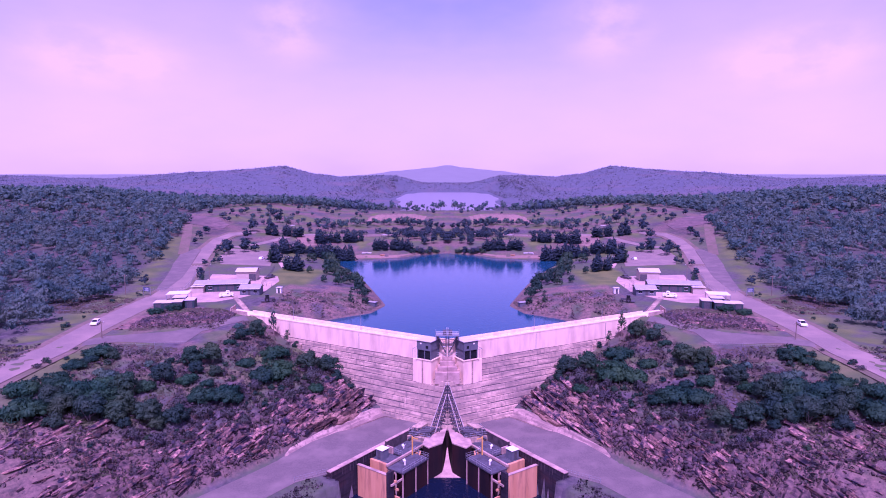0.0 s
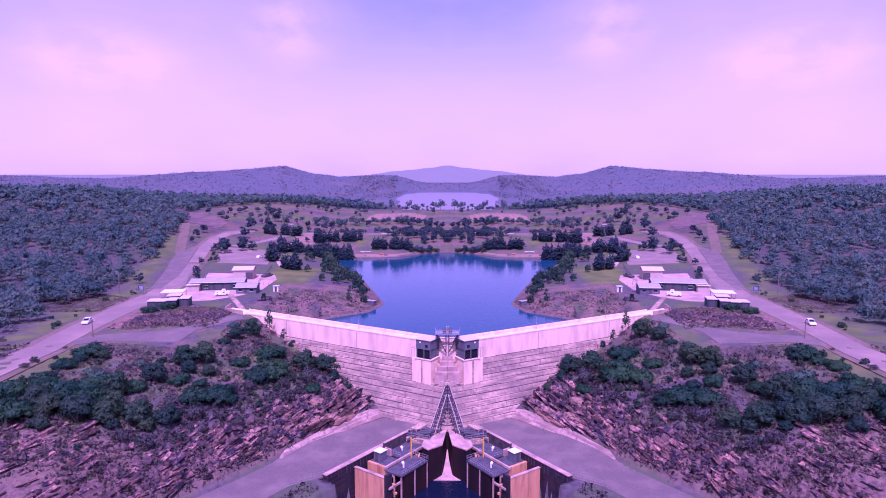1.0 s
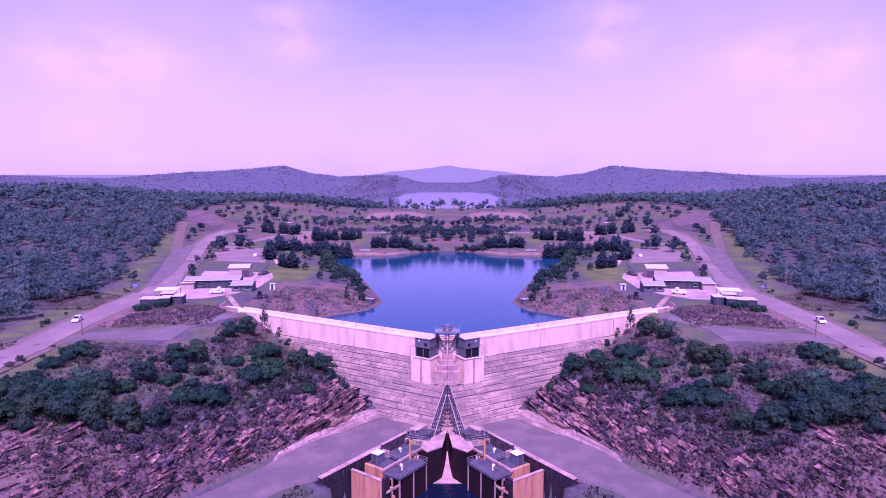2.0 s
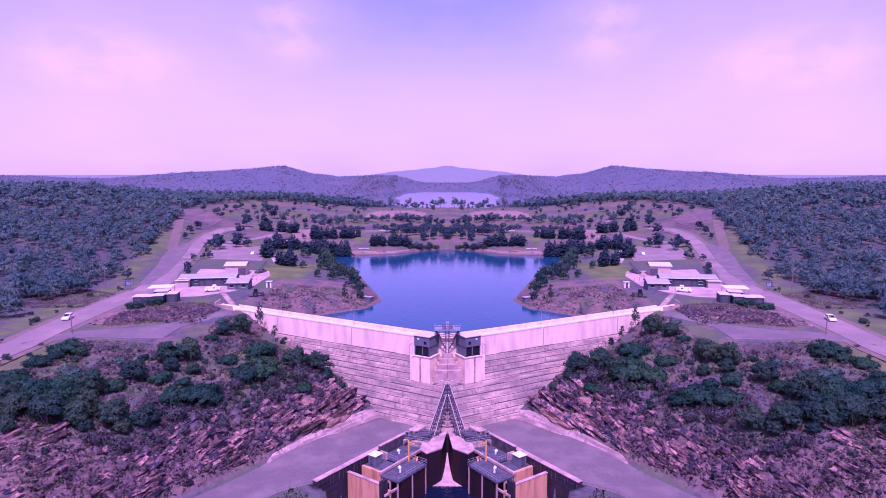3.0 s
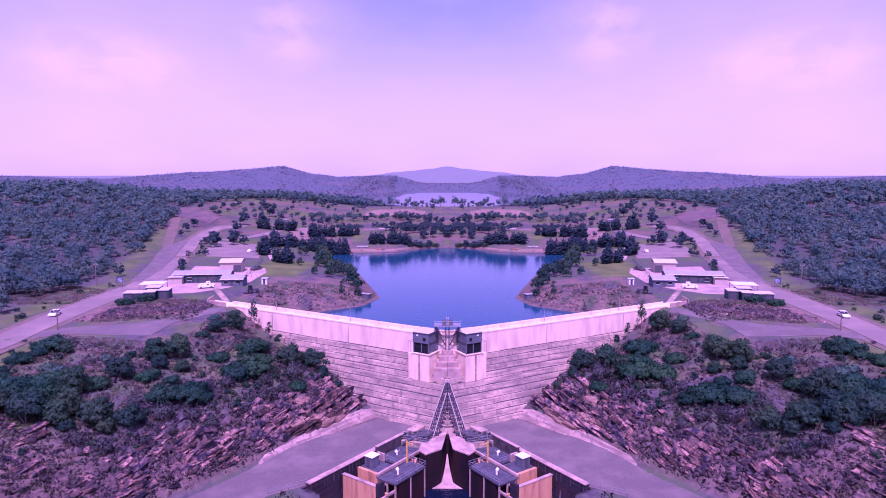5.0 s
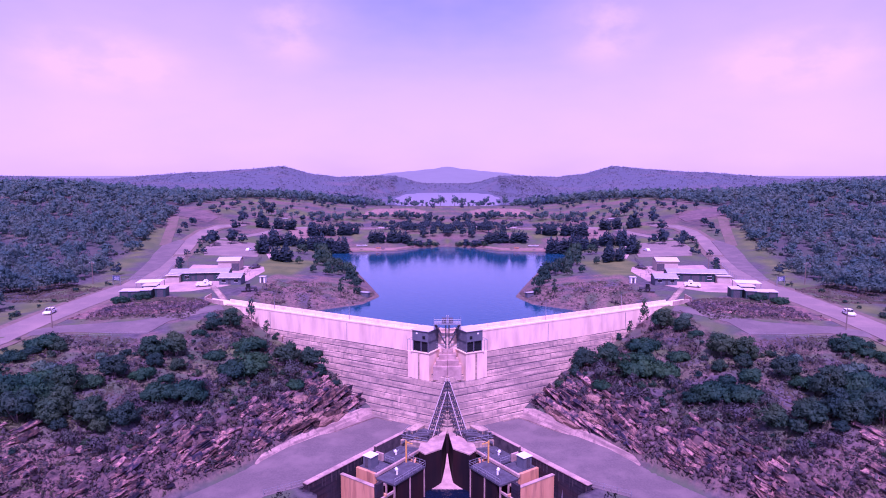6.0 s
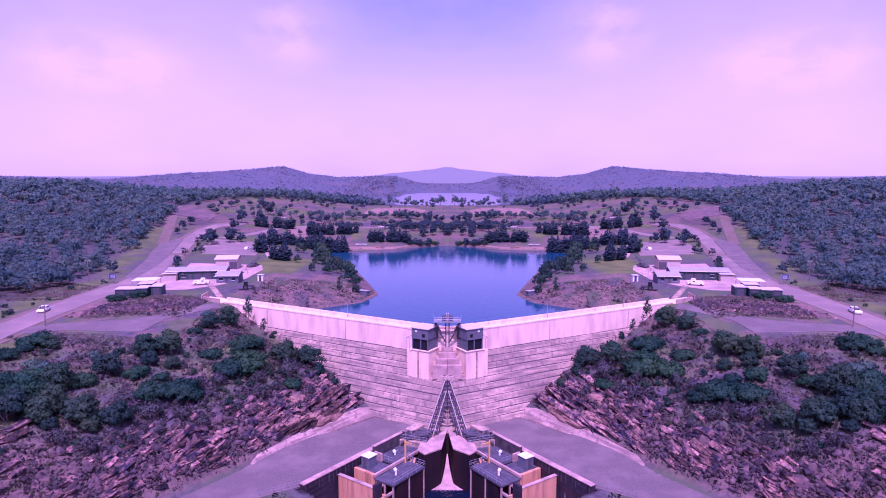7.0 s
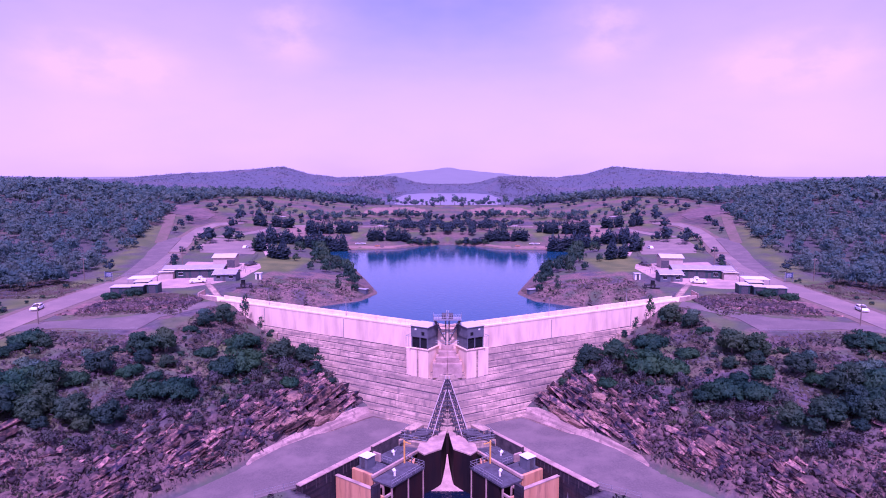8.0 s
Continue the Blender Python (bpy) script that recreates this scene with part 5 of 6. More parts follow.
def buildings():
    ob = building("workshop", 85.5, 214.0, -8, 19.0, 7.5, 3.1, 0.9, WALL_GREEN, ROOF_GREY, "long green metal workshop with a grey roof", "building",
                  [(-6.5, 1.1, 1.6, 1.0), (4.0, 1.1, 1.4, 1.0)], [(-3.5, 2.4, 2.5), (-0.5, 2.4, 2.5), (2.0, 1.0, 2.1)])
    part("awning", boxes((5.6, 10.4, -6.6, -3.7, 2.6, 2.75)), ROOF_PALE, ob)
    part("timber_store", boxes((5.9, 10.0, -6.2, -3.8, 0, 2.3)), WALL_TAN, ob)
    building("store_building", 84.0, 239.0, -6, 7.8, 7.5, 4.0, 1.0, WALL_TAN, ROOF_PALE, "tall tan store building with a white roof", "building", [], [(-2.5, 2.8, 3.0)])
    building("office", 72.5, 207.0, -4, 7.0, 6.0, 2.5, 1.1, WALL_GREY, ROOF_GREY, "small grey office with a weathered metal roof", "building",
             [(-2.0, 1.0, 1.2, 1.0), (2.0, 1.0, 1.2, 1.0)], [(0.2, 0.9, 2.0)])
    for a, y, w, dep, h in ((93.4, 178.4, 2.8, 4.4, 2.2), (90.4, 178.0, 2.8, 4.4, 2.3), (87.4, 178.6, 2.9, 4.6, 2.5), (84.4, 181.2, 2.9, 5.0, 2.6), (89.6, 185.2, 4.0, 4.4, 2.6)):
        ob = thing("shed", a, y, ground_z(a, y) - 0.1, -12, "dark green metal shed with a pale flat roof", "shed", "row of sheds by the road")
        part("wall", boxes((-w / 2, w / 2, -dep / 2, dep / 2, -0.3, h), bevel=0.02), WALL_GREEN, ob)
        part("roof", boxes((-w / 2 - 0.15, w / 2 + 0.15, -dep / 2 - 0.2, dep / 2 + 0.2, h, h + 0.14)), ROOF_PALE, ob)
        part("door", boxes((-w * 0.3, w * 0.3, -dep / 2 - 0.04, -dep / 2, 0, h - 0.35)), STEEL_DARK, ob)
    ob = thing("carport", 93.2, 192.5, ground_z(93.2, 192.5), -12, "open carport with a white metal roof", "carport")
    part("roof", boxes((-3.6, 3.6, -3.2, 3.2, 3.0, 3.12)), WHITE, ob)
    for x in (-3.4, 3.4):
        for y in (-3.0, 3.0):
            part("post", boxes((x - 0.08, x + 0.08, y - 0.08, y + 0.08, -0.2, 3.1)), STEEL, ob)
    for a, y, turn in ((34.5, 404, 10), (17.5, 402, -20), (42, 396, 30), (24, 410, 0), (92, 352, 15), (110, 420, 40)):
        ob = thing("picnic_shelter", a, y, ground_z(a, y), turn, "small picnic shelter with a pale roof on the lawn", "shelter", "picnic shelters by the lake")
        part("roof", boxes((-2.0, 2.0, -1.5, 1.5, 2.3, 2.42), bevel=0.03), ROOF_PALE, ob)
        for x in (-1.8, 1.8):
            for q in (-1.3, 1.3):
                part("post", boxes((x - 0.06, x + 0.06, q - 0.06, q + 0.06, -0.3, 2.3)), STEEL_DARK, ob)
        part("table", boxes((-0.9, 0.9, -0.35, 0.35, 0.68, 0.75), (-0.6, -0.5, -0.2, 0.2, 0, 0.68), (0.5, 0.6, -0.2, 0.2, 0, 0.68)), WALL_TAN, ob)
    ob = thing("pump_hut", 27.7, 204.9, ground_z(27.7, 204.9), 25, "low dark pump hut on the lake point", "hut")
    part("wall", boxes((-1.7, 1.7, -0.8, 0.8, -0.4, 1.2), bevel=0.03), WALL_GREY, ob)
    part("roof", boxes((-1.9, 1.9, -1.0, 1.0, 1.2, 1.32), bevel=0.03), ROOF_GREY, ob)
    ob = thing("kiosk", 63.0, 210, ground_z(63, 211.5), 0, "small white kiosk on the lawn's edge", "kiosk")
    part("wall", boxes((-0.9, 0.9, -0.9, 0.9, -0.2, 2.0), bevel=0.03), WHITE, ob)
    part("roof", boxes((-1.1, 1.1, -1.1, 1.1, 2.0, 2.15)), ROOF_PALE, ob)
    part("door", boxes((-0.4, 0.4, -0.94, -0.9, 0, 1.9)), STEEL_DARK, ob)
    ob = thing("notice_board", 109.5, 203, ground_z(109.5, 203), 20, "blue notice board on two posts beside the road", "sign")
    for x in (-1.6, 1.6):
        part("post", boxes((x - 0.08, x + 0.08, -0.08, 0.08, -0.3, 3.2)), STEEL, ob)
    part("board", boxes((-1.45, 1.45, -0.13, -0.08, 1.5, 3.0)), SIGN_BLUE, ob)
    part("writing", boxes(*[(-1.2, 0.9 - 0.3 * (k % 2), -0.14, -0.135, 1.7 + 0.3 * k, 1.78 + 0.3 * k) for k in range(4)]), WHITE, ob, "unreadable white writing")


def vehicle(name, a, y, turn, label, category, paint, length=4.4, width=1.75, lift=0.18, ute=False, group=""):
    ob = thing(name, a, y, ground_z(a, y) + lift, turn, label, category, group)
    hw, hl = width / 2, length / 2
    bm = bmesh.new()
    sec = [(-hl, 0.25), (-hl, 0.75), (-hl + 0.25, 0.85), (hl - 1.2, 0.9), (hl - 0.15, 0.72), (hl, 0.5), (hl, 0.25)]
    cabin = [(-hl + 0.35, 0.86), (-hl + 0.75, 1.42), (hl - 2.0, 1.45), (hl - 1.2, 0.9)] if not ute else [(-0.3, 0.86), (-0.15, 1.55), (0.9, 1.55), (hl - 1.1, 0.9)]
    for prof, w in ((sec, hw), (cabin, hw * 0.86)):
        ends = [[bm.verts.new((x, p, z)) for p, z in prof] for x in (-w, w)]
        n = len(prof)
        for k in range(n):
            bm.faces.new((ends[0][k], ends[0][(k + 1) % n], ends[1][(k + 1) % n], ends[1][k]))
        bm.faces.new(ends[0][::-1])
        bm.faces.new(ends[1])
    bmesh.ops.recalc_face_normals(bm, faces=bm.faces)
    bmesh.ops.bevel(bm, geom=list(bm.edges), offset=0.05, segments=1, affect="EDGES")
    part("body", bm, paint, ob)
    c0, c1 = cabin[0][0], cabin[-1][0]
    for x in (-hw * 0.87, hw * 0.87):
        part("side_window", boxes((x - 0.02, x + 0.02, c0 + 0.5, c1 - 0.55, 0.98, 1.32)), GLASS, ob)
    part("windscreen", prism(bmesh.new(), [(-hw * 0.75, c1 - 0.72), (hw * 0.75, c1 - 0.72), (hw * 0.75, c1 + 0.03), (-hw * 0.75, c1 + 0.03)], [1.3, 1.3, 0.86, 0.86], [1.42, 1.42, 0.96, 0.96]), GLASS, ob)
    for x in (-hw + 0.08, hw - 0.08):
        for p in (-hl + 0.8, hl - 0.85):
            wheel = part("wheel", tubes([((x - 0.1, p, 0.32), (x + 0.1, p, 0.32))], 0.32, 14), TYRE, ob)
            part("rim", tubes([((x - 0.115, p, 0.32), (x + 0.115, p, 0.32))], 0.19, 10), STEEL, wheel)
    for x in (-hw * 0.7, hw * 0.7):
        part("headlight", boxes((x - 0.18, x + 0.18, hl - 0.02, hl + 0.03, 0.52, 0.66)), WHITE, ob)
        part("tail_light", boxes((x - 0.15, x + 0.15, -hl - 0.03, -hl + 0.02, 0.55, 0.72)), CONCRETE_RUST, ob)
    return ob


def dinghy(a, y, turn, paint, colour):
    """A small open boat drawn up on the shore."""
    ob = thing("dinghy", a, y, ground_z(a, y) + 0.15, turn, "small " + colour + " dinghy drawn up on the lake shore", "boat", "dinghies on the shore")
    bm = bmesh.new()
    rows = []
    for p, w, low in ((-1.4, 0.55, 0.1), (-0.6, 0.68, 0.0), (0.4, 0.62, 0.0), (1.1, 0.36, 0.1), (1.5, 0.05, 0.3)):
        rows.append([bm.verts.new(c) for c in ((-w, p, 0.62), (-w * 0.6, p, low), (w * 0.6, p, low), (w, p, 0.62), (w * 0.86, p, 0.62), (w * 0.5, p, low + 0.08), (-w * 0.5, p, low + 0.08), (-w * 0.86, p, 0.62))])
    for r, q in zip(rows, rows[1:]):
        for k in range(8):
            bm.faces.new((r[k], r[(k + 1) % 8], q[(k + 1) % 8], q[k]))
    bm.faces.new(rows[0][::-1])
    bm.faces.new(rows[-1])
    bmesh.ops.recalc_face_normals(bm, faces=bm.faces)
    part("hull", bm, paint, ob)
    for p in (-0.7, 0.3):
        part("seat", boxes((-0.55, 0.55, p - 0.12, p + 0.12, 0.42, 0.47)), WALL_TAN, ob)


def vehicles():
    vehicle("car", 101.6, 155.7, 168, "white hatchback car on the access road", "car", WHITE, lift=0.12)
    vehicle("utility_truck", 79.6, 200.2, 62, "white utility truck in the gravel yard", "truck", WHITE, 4.9, 1.85, ute=True, group="vehicles in the yard")
    vehicle("utility_truck", 80.6, 203.6, 75, "white utility truck in the gravel yard", "truck", WHITE, 4.9, 1.85, ute=True, group="vehicles in the yard")
    vehicle("truck", 76.0, 243.0, 20, "dark truck beside the store building", "truck", STEEL_DARK, 5.6, 2.1, ute=True)
    for a, y in ((97.0, 302.1), (94.0, 318.7), (76.0, 291.5)):
        vehicle("car", a, y, 8, "small parked car in the car park", "car", WHITE if a % 2 else STEEL_DARK, group="cars in the car park")
    for a, y, turn, paint, colour in ((49.5, 347.6, 70, WHITE, "white"), (46.6, 348.2, 100, WHITE, "white"), (38.6, 346.2, 80, CONCRETE_RUST, "orange")):
        dinghy(a, y, turn, paint, colour)
    ob = thing("tractor", 62.3, 194.1, ground_z(62.3, 194) + 0.05, 70, "dark tractor on the grass", "tractor")
    part("body", boxes((-0.45, 0.45, -0.2, 1.9, 0.7, 1.5), bevel=0.12), STEEL_DARK, ob)
    part("cab", boxes((-0.7, 0.7, -1.3, -0.1, 0.9, 2.5), bevel=0.1), GLASS, ob)
    part("cab_roof", boxes((-0.8, 0.8, -1.4, 0.0, 2.5, 2.62), bevel=0.04), STEEL_DARK, ob)
    for x in (-0.85, 0.85):
        w = part("rear_wheel", tubes([((x - 0.2, -0.8, 0.75), (x + 0.2, -0.8, 0.75))], 0.75, 16), TYRE, ob)
        part("rim", tubes([((x - 0.22, -0.8, 0.75), (x + 0.22, -0.8, 0.75))], 0.38, 12), STEEL_DARK, w)
        w = part("front_wheel", tubes([((x - 0.13, 1.5, 0.45), (x + 0.13, 1.5, 0.45))], 0.45, 14), TYRE, ob)
        part("rim", tubes([((x - 0.15, 1.5, 0.45), (x + 0.15, 1.5, 0.45))], 0.22, 10), STEEL_DARK, w)
    part("mower", boxes((-1.1, 1.1, -2.9, -1.5, 0.2, 0.6), bevel=0.05), STEEL_DARK, ob)


def fences():
    def pole(a, y, h, label="weathered timber power pole with a crossarm"):
        ob = thing("power_pole", a, y, ground_z(a, y), 20, label, "pole")
        part("pole", tube(bmesh.new(), (0, 0, -0.5), (0, 0, h), 0.15, 7, 0.1), BARK, ob)
        part("crossarm", boxes((-1.1, 1.1, -0.06, 0.06, h - 0.7, h - 0.55)), BARK, ob)
        for x in (-0.9, 0.9):
            part("insulator", tubes([((x, 0, h - 0.55), (x, 0, h - 0.35))], 0.05), WHITE, ob)

    pole(116.5, 201.5, 7.5)
    pole(96.0, 227.8, 8.5)
    # This pole is added in place of a small bare tree.
    pole(91.6, 140.9, 5.0)

    def fence(points, gap, h, mat, label, group):
        ob = thing("fence", 0, 0, 0, 0, label, "fence", group)
        for (x0, y0), (x1, y1) in zip(points, points[1:]):
            n = max(1, int(math.hypot(x1 - x0, y1 - y0) / gap))
            spots = [(x0 + (x1 - x0) * k / n, y0 + (y1 - y0) * k / n) for k in range(n + 1)]
            spots = [(x, y, ground_z(x, y)) for x, y in spots]
            for x, y, z in spots[:-1]:
                part("post", tubes([((x, y, z - 0.3), (x, y, z + h))], 0.05, 5), mat, ob)
            for f in (0.5, 0.95):
                for a, b in zip(spots, spots[1:]):
                    part("wire", tubes([((a[0], a[1], a[2] + h * f), (b[0], b[1], b[2] + h * f))], 0.02, 4), mat, ob)

    fence([(97.5, 196), (99.5, 212.7), (103, 226.8), (110, 249)], 3.0, 1.9, STEEL, "grey wire fence along the yard", "yard fences")
    fence([(82.3, 273.2), (77.5, 248.0), (74.2, 225.1), (66.6, 219.0)], 2.6, 1.5, STEEL_DARK, "dark wire fence round the lawn", "yard fences")
    fence([(104, 211.6), (113, 204.1)], 3.0, 1.6, STEEL, "grey wire fence along the yard", "yard fences")
    fence([(88, 132.3), (76, 137.3), (68.5, 139.7)], 4.0, 0.9, STEEL, "grey guide posts along the side road", "guide posts")
    fence([(34.5, 112.1), (29.8, 118.4), (20.5, 129.6)], 3.2, 1.0, STEEL, "low steel rail above the gutter", "gutter rails")
    fence([(30.3, 97.5), (24.4, 101.2)], 2.2, 1.0, STEEL, "short steel rail at the wall's end", "wall rails")


# ---- planting ----
def planting():
    rng = random.Random(31)
    # bushes, thickets and clumps on the slope below the side road: place and width
    for a, y, w in ((81.1, 126.0, 3.5), (67.3, 127.7, 1.7), (62.4, 127.5, 5.0), (58.5, 130.0, 5.6), (60.0, 123.6, 3.6), (65.1, 117.2, 5.2), (68.9, 109.0, 5.4), (56.5, 147.2, 3.8),
                    (54.3, 153.6, 5.7), (36.1, 136.5, 5.3), (31.9, 141.7, 5.7), (44.3, 158.1, 2.1), (70.9, 98.4, 5.8), (66.6, 99.6, 4.8), (58.6, 100.6, 3.2), (66.1, 102.8, 5.4), (60.9, 101.9, 5.5), (56.0, 103.0, 4.6),
                    (75.2, 94.0, 3.4), (25.2, 136.0, 2.1), (29.1, 139.1, 2.7), (64.2, 98.3, 2.6), (55.4, 124.0, 2.8), (76.5, 99.0, 5.5), (80.5, 101.5, 5.0)):
        grow("bush", a, y, w / 4.2, "bushes on the slope")
    for a, y, w in ((84.1, 127.0, 6.4), (86.2, 119.0, 4.8), (84.8, 123.5, 3.5), (59.4, 118.5, 4.9), (55.2, 118.8, 3.1), (73.9, 108.7, 7.3), (78.5, 104.9, 8.5), (72.3, 101.9, 8.6),
                    (54.7, 112.8, 5.9), (50.3, 115.6, 6.5), (48.0, 115.3, 4.7), (50.5, 131.2, 3.9), (58.4, 143.0, 3.6), (45.1, 139.6, 6.8), (49.8, 132.0, 3.9), (41.6, 130.0, 8.0),
                    (44.9, 126.5, 6.9), (32.5, 128.4, 4.0), (84.8, 111.3, 5.2), (66.9, 112.1, 4.9), (88.0, 175.2, 5.0), (91.5, 170.2, 4.6), (83.0, 96.0, 7.5), (88.0, 104.0, 7.0)):
        grow("thicket", a, y, w / 5.4, "thickets on the slope", 1.15)
    for a, y, w in ((71.1, 124.3, 2.7), (68.9, 125.3, 1.7), (75.8, 115.7, 4.0), (78.6, 116.4, 3.6), (60.7, 156.9, 3.2), (80.3, 107.9, 1.7), (73.2, 117.6, 2.4)):
        grow("succulent", a, y, w / 4.2, "succulent clumps on the slope")
    for a, y, w in ((33.5, 131.0, 5.3), (51.9, 107.4, 4.5), (56.7, 96.5, 3.8), (45.0, 121.3, 3.9), (47.5, 109.7, 3.8), (36.8, 121.5, 4.0), (28.8, 128.2, 3.2), (39.8, 115.8, 3.4),
                    (57.8, 109.0, 3.5), (52.4, 100.6, 2.8), (43.8, 109.7, 3.3), (61.0, 95.9, 3.8), (38.5, 126.0, 3.6), (35.0, 125.0, 3.0), (47.5, 119.0, 3.2)):
        grow("twiggy", a, y, w / 4.0, "bare shrubs on the slope")
    for k in range(210):
        a, y = rng.uniform(28, 96), rng.uniform(86, 160)
        d = (a - 17) * 0.792 + (y - 131.5) * 0.61
        if d < 10 or (a > 58 and y > 132) or y > 135.3 + 0.565 * a - 11 or waviness(a, y, 15, 72) < -0.25:
            continue
        grow(rng.choice(["shrub", "twiggy", "shrub"]), a, y, rng.uniform(0.18, 0.55), "small bushes on the slope")
    for k in range(110):
        t = rng.uniform(0, 1)
        a, y = 22 + 28 * t + rng.uniform(3, 11), 133 - 36 * t + rng.uniform(1, 9)
        if y > 135.3 + 0.565 * a - 11:
            continue
        grow(rng.choice(["shrub", "twiggy"]), a, y, rng.uniform(0.15, 0.42), "small bushes on the rock face")
    for k in range(60):
        y = rng.uniform(112, 330)
        grow(rng.choice(["shrub", "twiggy", "shrub"]), float(road_edge(y)) + (17 if y > 210 else 4) + 9 * rng.random() ** 2, y, rng.uniform(0.15, 0.5), "shrubs along the verge")
    grow("slim", 51.5, 160.5, 1.25, "saplings by the dam", 1.15)
    grow("slim", 47.0, 158.0, 0.8, "saplings by the dam")
    grow("slim", 34.0, 195.5, 1.0, "saplings on the point", 1.1)
    grow("slim", 98.0, 226.0, 0.8, "saplings by the yard")
    grow("slim", 89.7, 291, 1.1, "saplings by the yard")
    grow("slim", 117, 292, 1.2, "saplings by the yard")
    # trees on the lake bank
    for a, y, s in ((31.5, 214.7, 0.8), (35.5, 224.8, 0.9), (36.5, 234.9, 0.95), (41, 247, 0.95), (46, 255.1, 1.0), (50.5, 261.2, 1.05), (55, 263.2, 0.95), (45.5, 234.9, 0.7), (58, 279.3, 1.0), (60, 295.5, 1.0),
                    (64, 311.7, 0.95), (40.5, 254.1, 0.8), (52, 238.9, 0.6), (30, 204.6, 0.5), (63, 261.2, 0.6), (57, 288, 1.1), (62, 303, 1.2), (66, 318, 1.2), (43, 241, 0.8), (48, 249, 0.9), (53, 270, 0.9), (70, 300, 1.0), (33, 219, 0.6)):
        grow("shrub", a, y, s * 1.45, "bushes on the lake bank", 1.25)
    # dark rows in the park
    def row(kind, p, q, n, s, group, spread=2.0):
        for k in range(n):
            f = (k + 0.5) / n
            grow(kind, p[0] + (q[0] - p[0]) * f + rng.uniform(-1, 1) * spread, p[1] + (q[1] - p[1]) * f + rng.uniform(-1, 1) * spread, s * rng.uniform(0.8, 1.15), group, rng.uniform(1.0, 1.3) if kind == "pine" else 1.0)

    row("pine", (98, 330), (82, 342), 11, 0.9, "dark row beside the car park", 2.5)
    row("pine", (74, 272), (67, 266), 6, 0.85, "dark clump above the lawn", 3.0)
    row("pine", (90, 296), (86, 290), 2, 1.0, "dark clump above the lawn", 1.5)
    row("pine", (83, 372), (56, 382), 15, 0.95, "dark row on the far lawn", 2.2)
    row("pine", (79, 332), (53, 338), 17, 0.95, "dark row on the shore", 2.5)
    row("pine", (45, 357), (21, 361), 14, 0.85, "dark row behind the beach", 1.5)
    row("shade", (18, 358), (9, 366), 4, 0.75, "shade trees at the lake head", 2.0)
    row("shade", (18, 372), (0, 392), 7, 0.85, "shade trees at the lake head", 4.0)
    row("acacia", (30, 395), (0, 420), 10, 0.9, "shade trees at the lake head", 5.0)
    row("shade", (34, 384), (0, 398), 9, 0.8, "shade trees at the lake head", 4.0)
    row("shade", (45, 470), (2, 440), 12, 0.9, "shade trees at the lake head", 7.0)
    for a, y, s in ((117.5, 311, 1.35), (112.3, 322, 1.2), (121, 318, 1.15), (114.5, 330, 1.2), (108, 326, 0.9), (124, 361, 1.1), (125.4, 318, 0.6), (117.6, 278, 0.6), (114.1, 289, 0.55), (116, 286, 0.45), (107, 247, 0.6), (109.5, 252, 0.5), (109.8, 330, 0.55),
                    (128.6, 390, 1.5), (117, 393, 1.4), (124, 438, 1.3), (146, 345, 0.8), (149, 362, 0.9), (152, 372, 0.6), (143, 330, 0.6), (88, 371, 0.6), (60, 450, 0.9), (100, 430, 0.9), (96, 440, 0.7), (120.5, 224.8, 0.7), (103, 236, 0.45)):
        grow("shade", a, y, s, "scattered shade trees")
    row("acacia", (40, 402), (3, 412), 14, 0.8, "shade trees at the lake head", 4.0)
    row("acacia", (46, 418), (4, 428), 13, 0.8, "shade trees at the lake head", 5.0)
    row("acacia", (112, 404), (52, 414), 14, 0.7, "tree belt across the far lawn", 5.0)
    row("gum", (150, 440), (70, 448), 22, 0.8, "tree belt across the far lawn", 6.0)
    row("pine", (118, 384), (94, 390), 10, 0.8, "dark row on the upper lawn", 2.5)
    row("shrub", (24, 357), (4, 368), 9, 0.9, "bushes at the lake head", 1.5)
    row("gum", (96, 452), (14, 468), 26, 0.85, "tree belt below the earth bank", 7.0)
    row("acacia", (84, 462), (24, 470), 12, 0.8, "tree belt below the earth bank", 5.0)
    for k in range(185):
        a, y = rng.uniform(10, 200), rng.uniform(415, 600)
        if 440 < y < 540 and 15 < a < 74:
            continue
        grow(rng.choice(["shade", "gum", "acacia"]), a, y, rng.uniform(0.35, 1.0), "scattered trees across the far lawns")


def lakeside_trees():
    rng = random.Random(5)
    for k in range(16):
        grow("gum", rng.uniform(4, 110), rng.uniform(560, 640), rng.uniform(0.6, 1.2), "trees before the far water")
    for a, y, s in ((96, 640, 1.7), (90, 645, 1.9), (84, 638, 1.6), (70, 640, 1.3), (58, 632, 1.4), (40, 640, 1.5), (15, 636, 1.5), (7, 640, 1.7), (110, 650, 1.4), (104, 636, 1.5)):
        grow("gum", a, y, s, "trees before the far water")


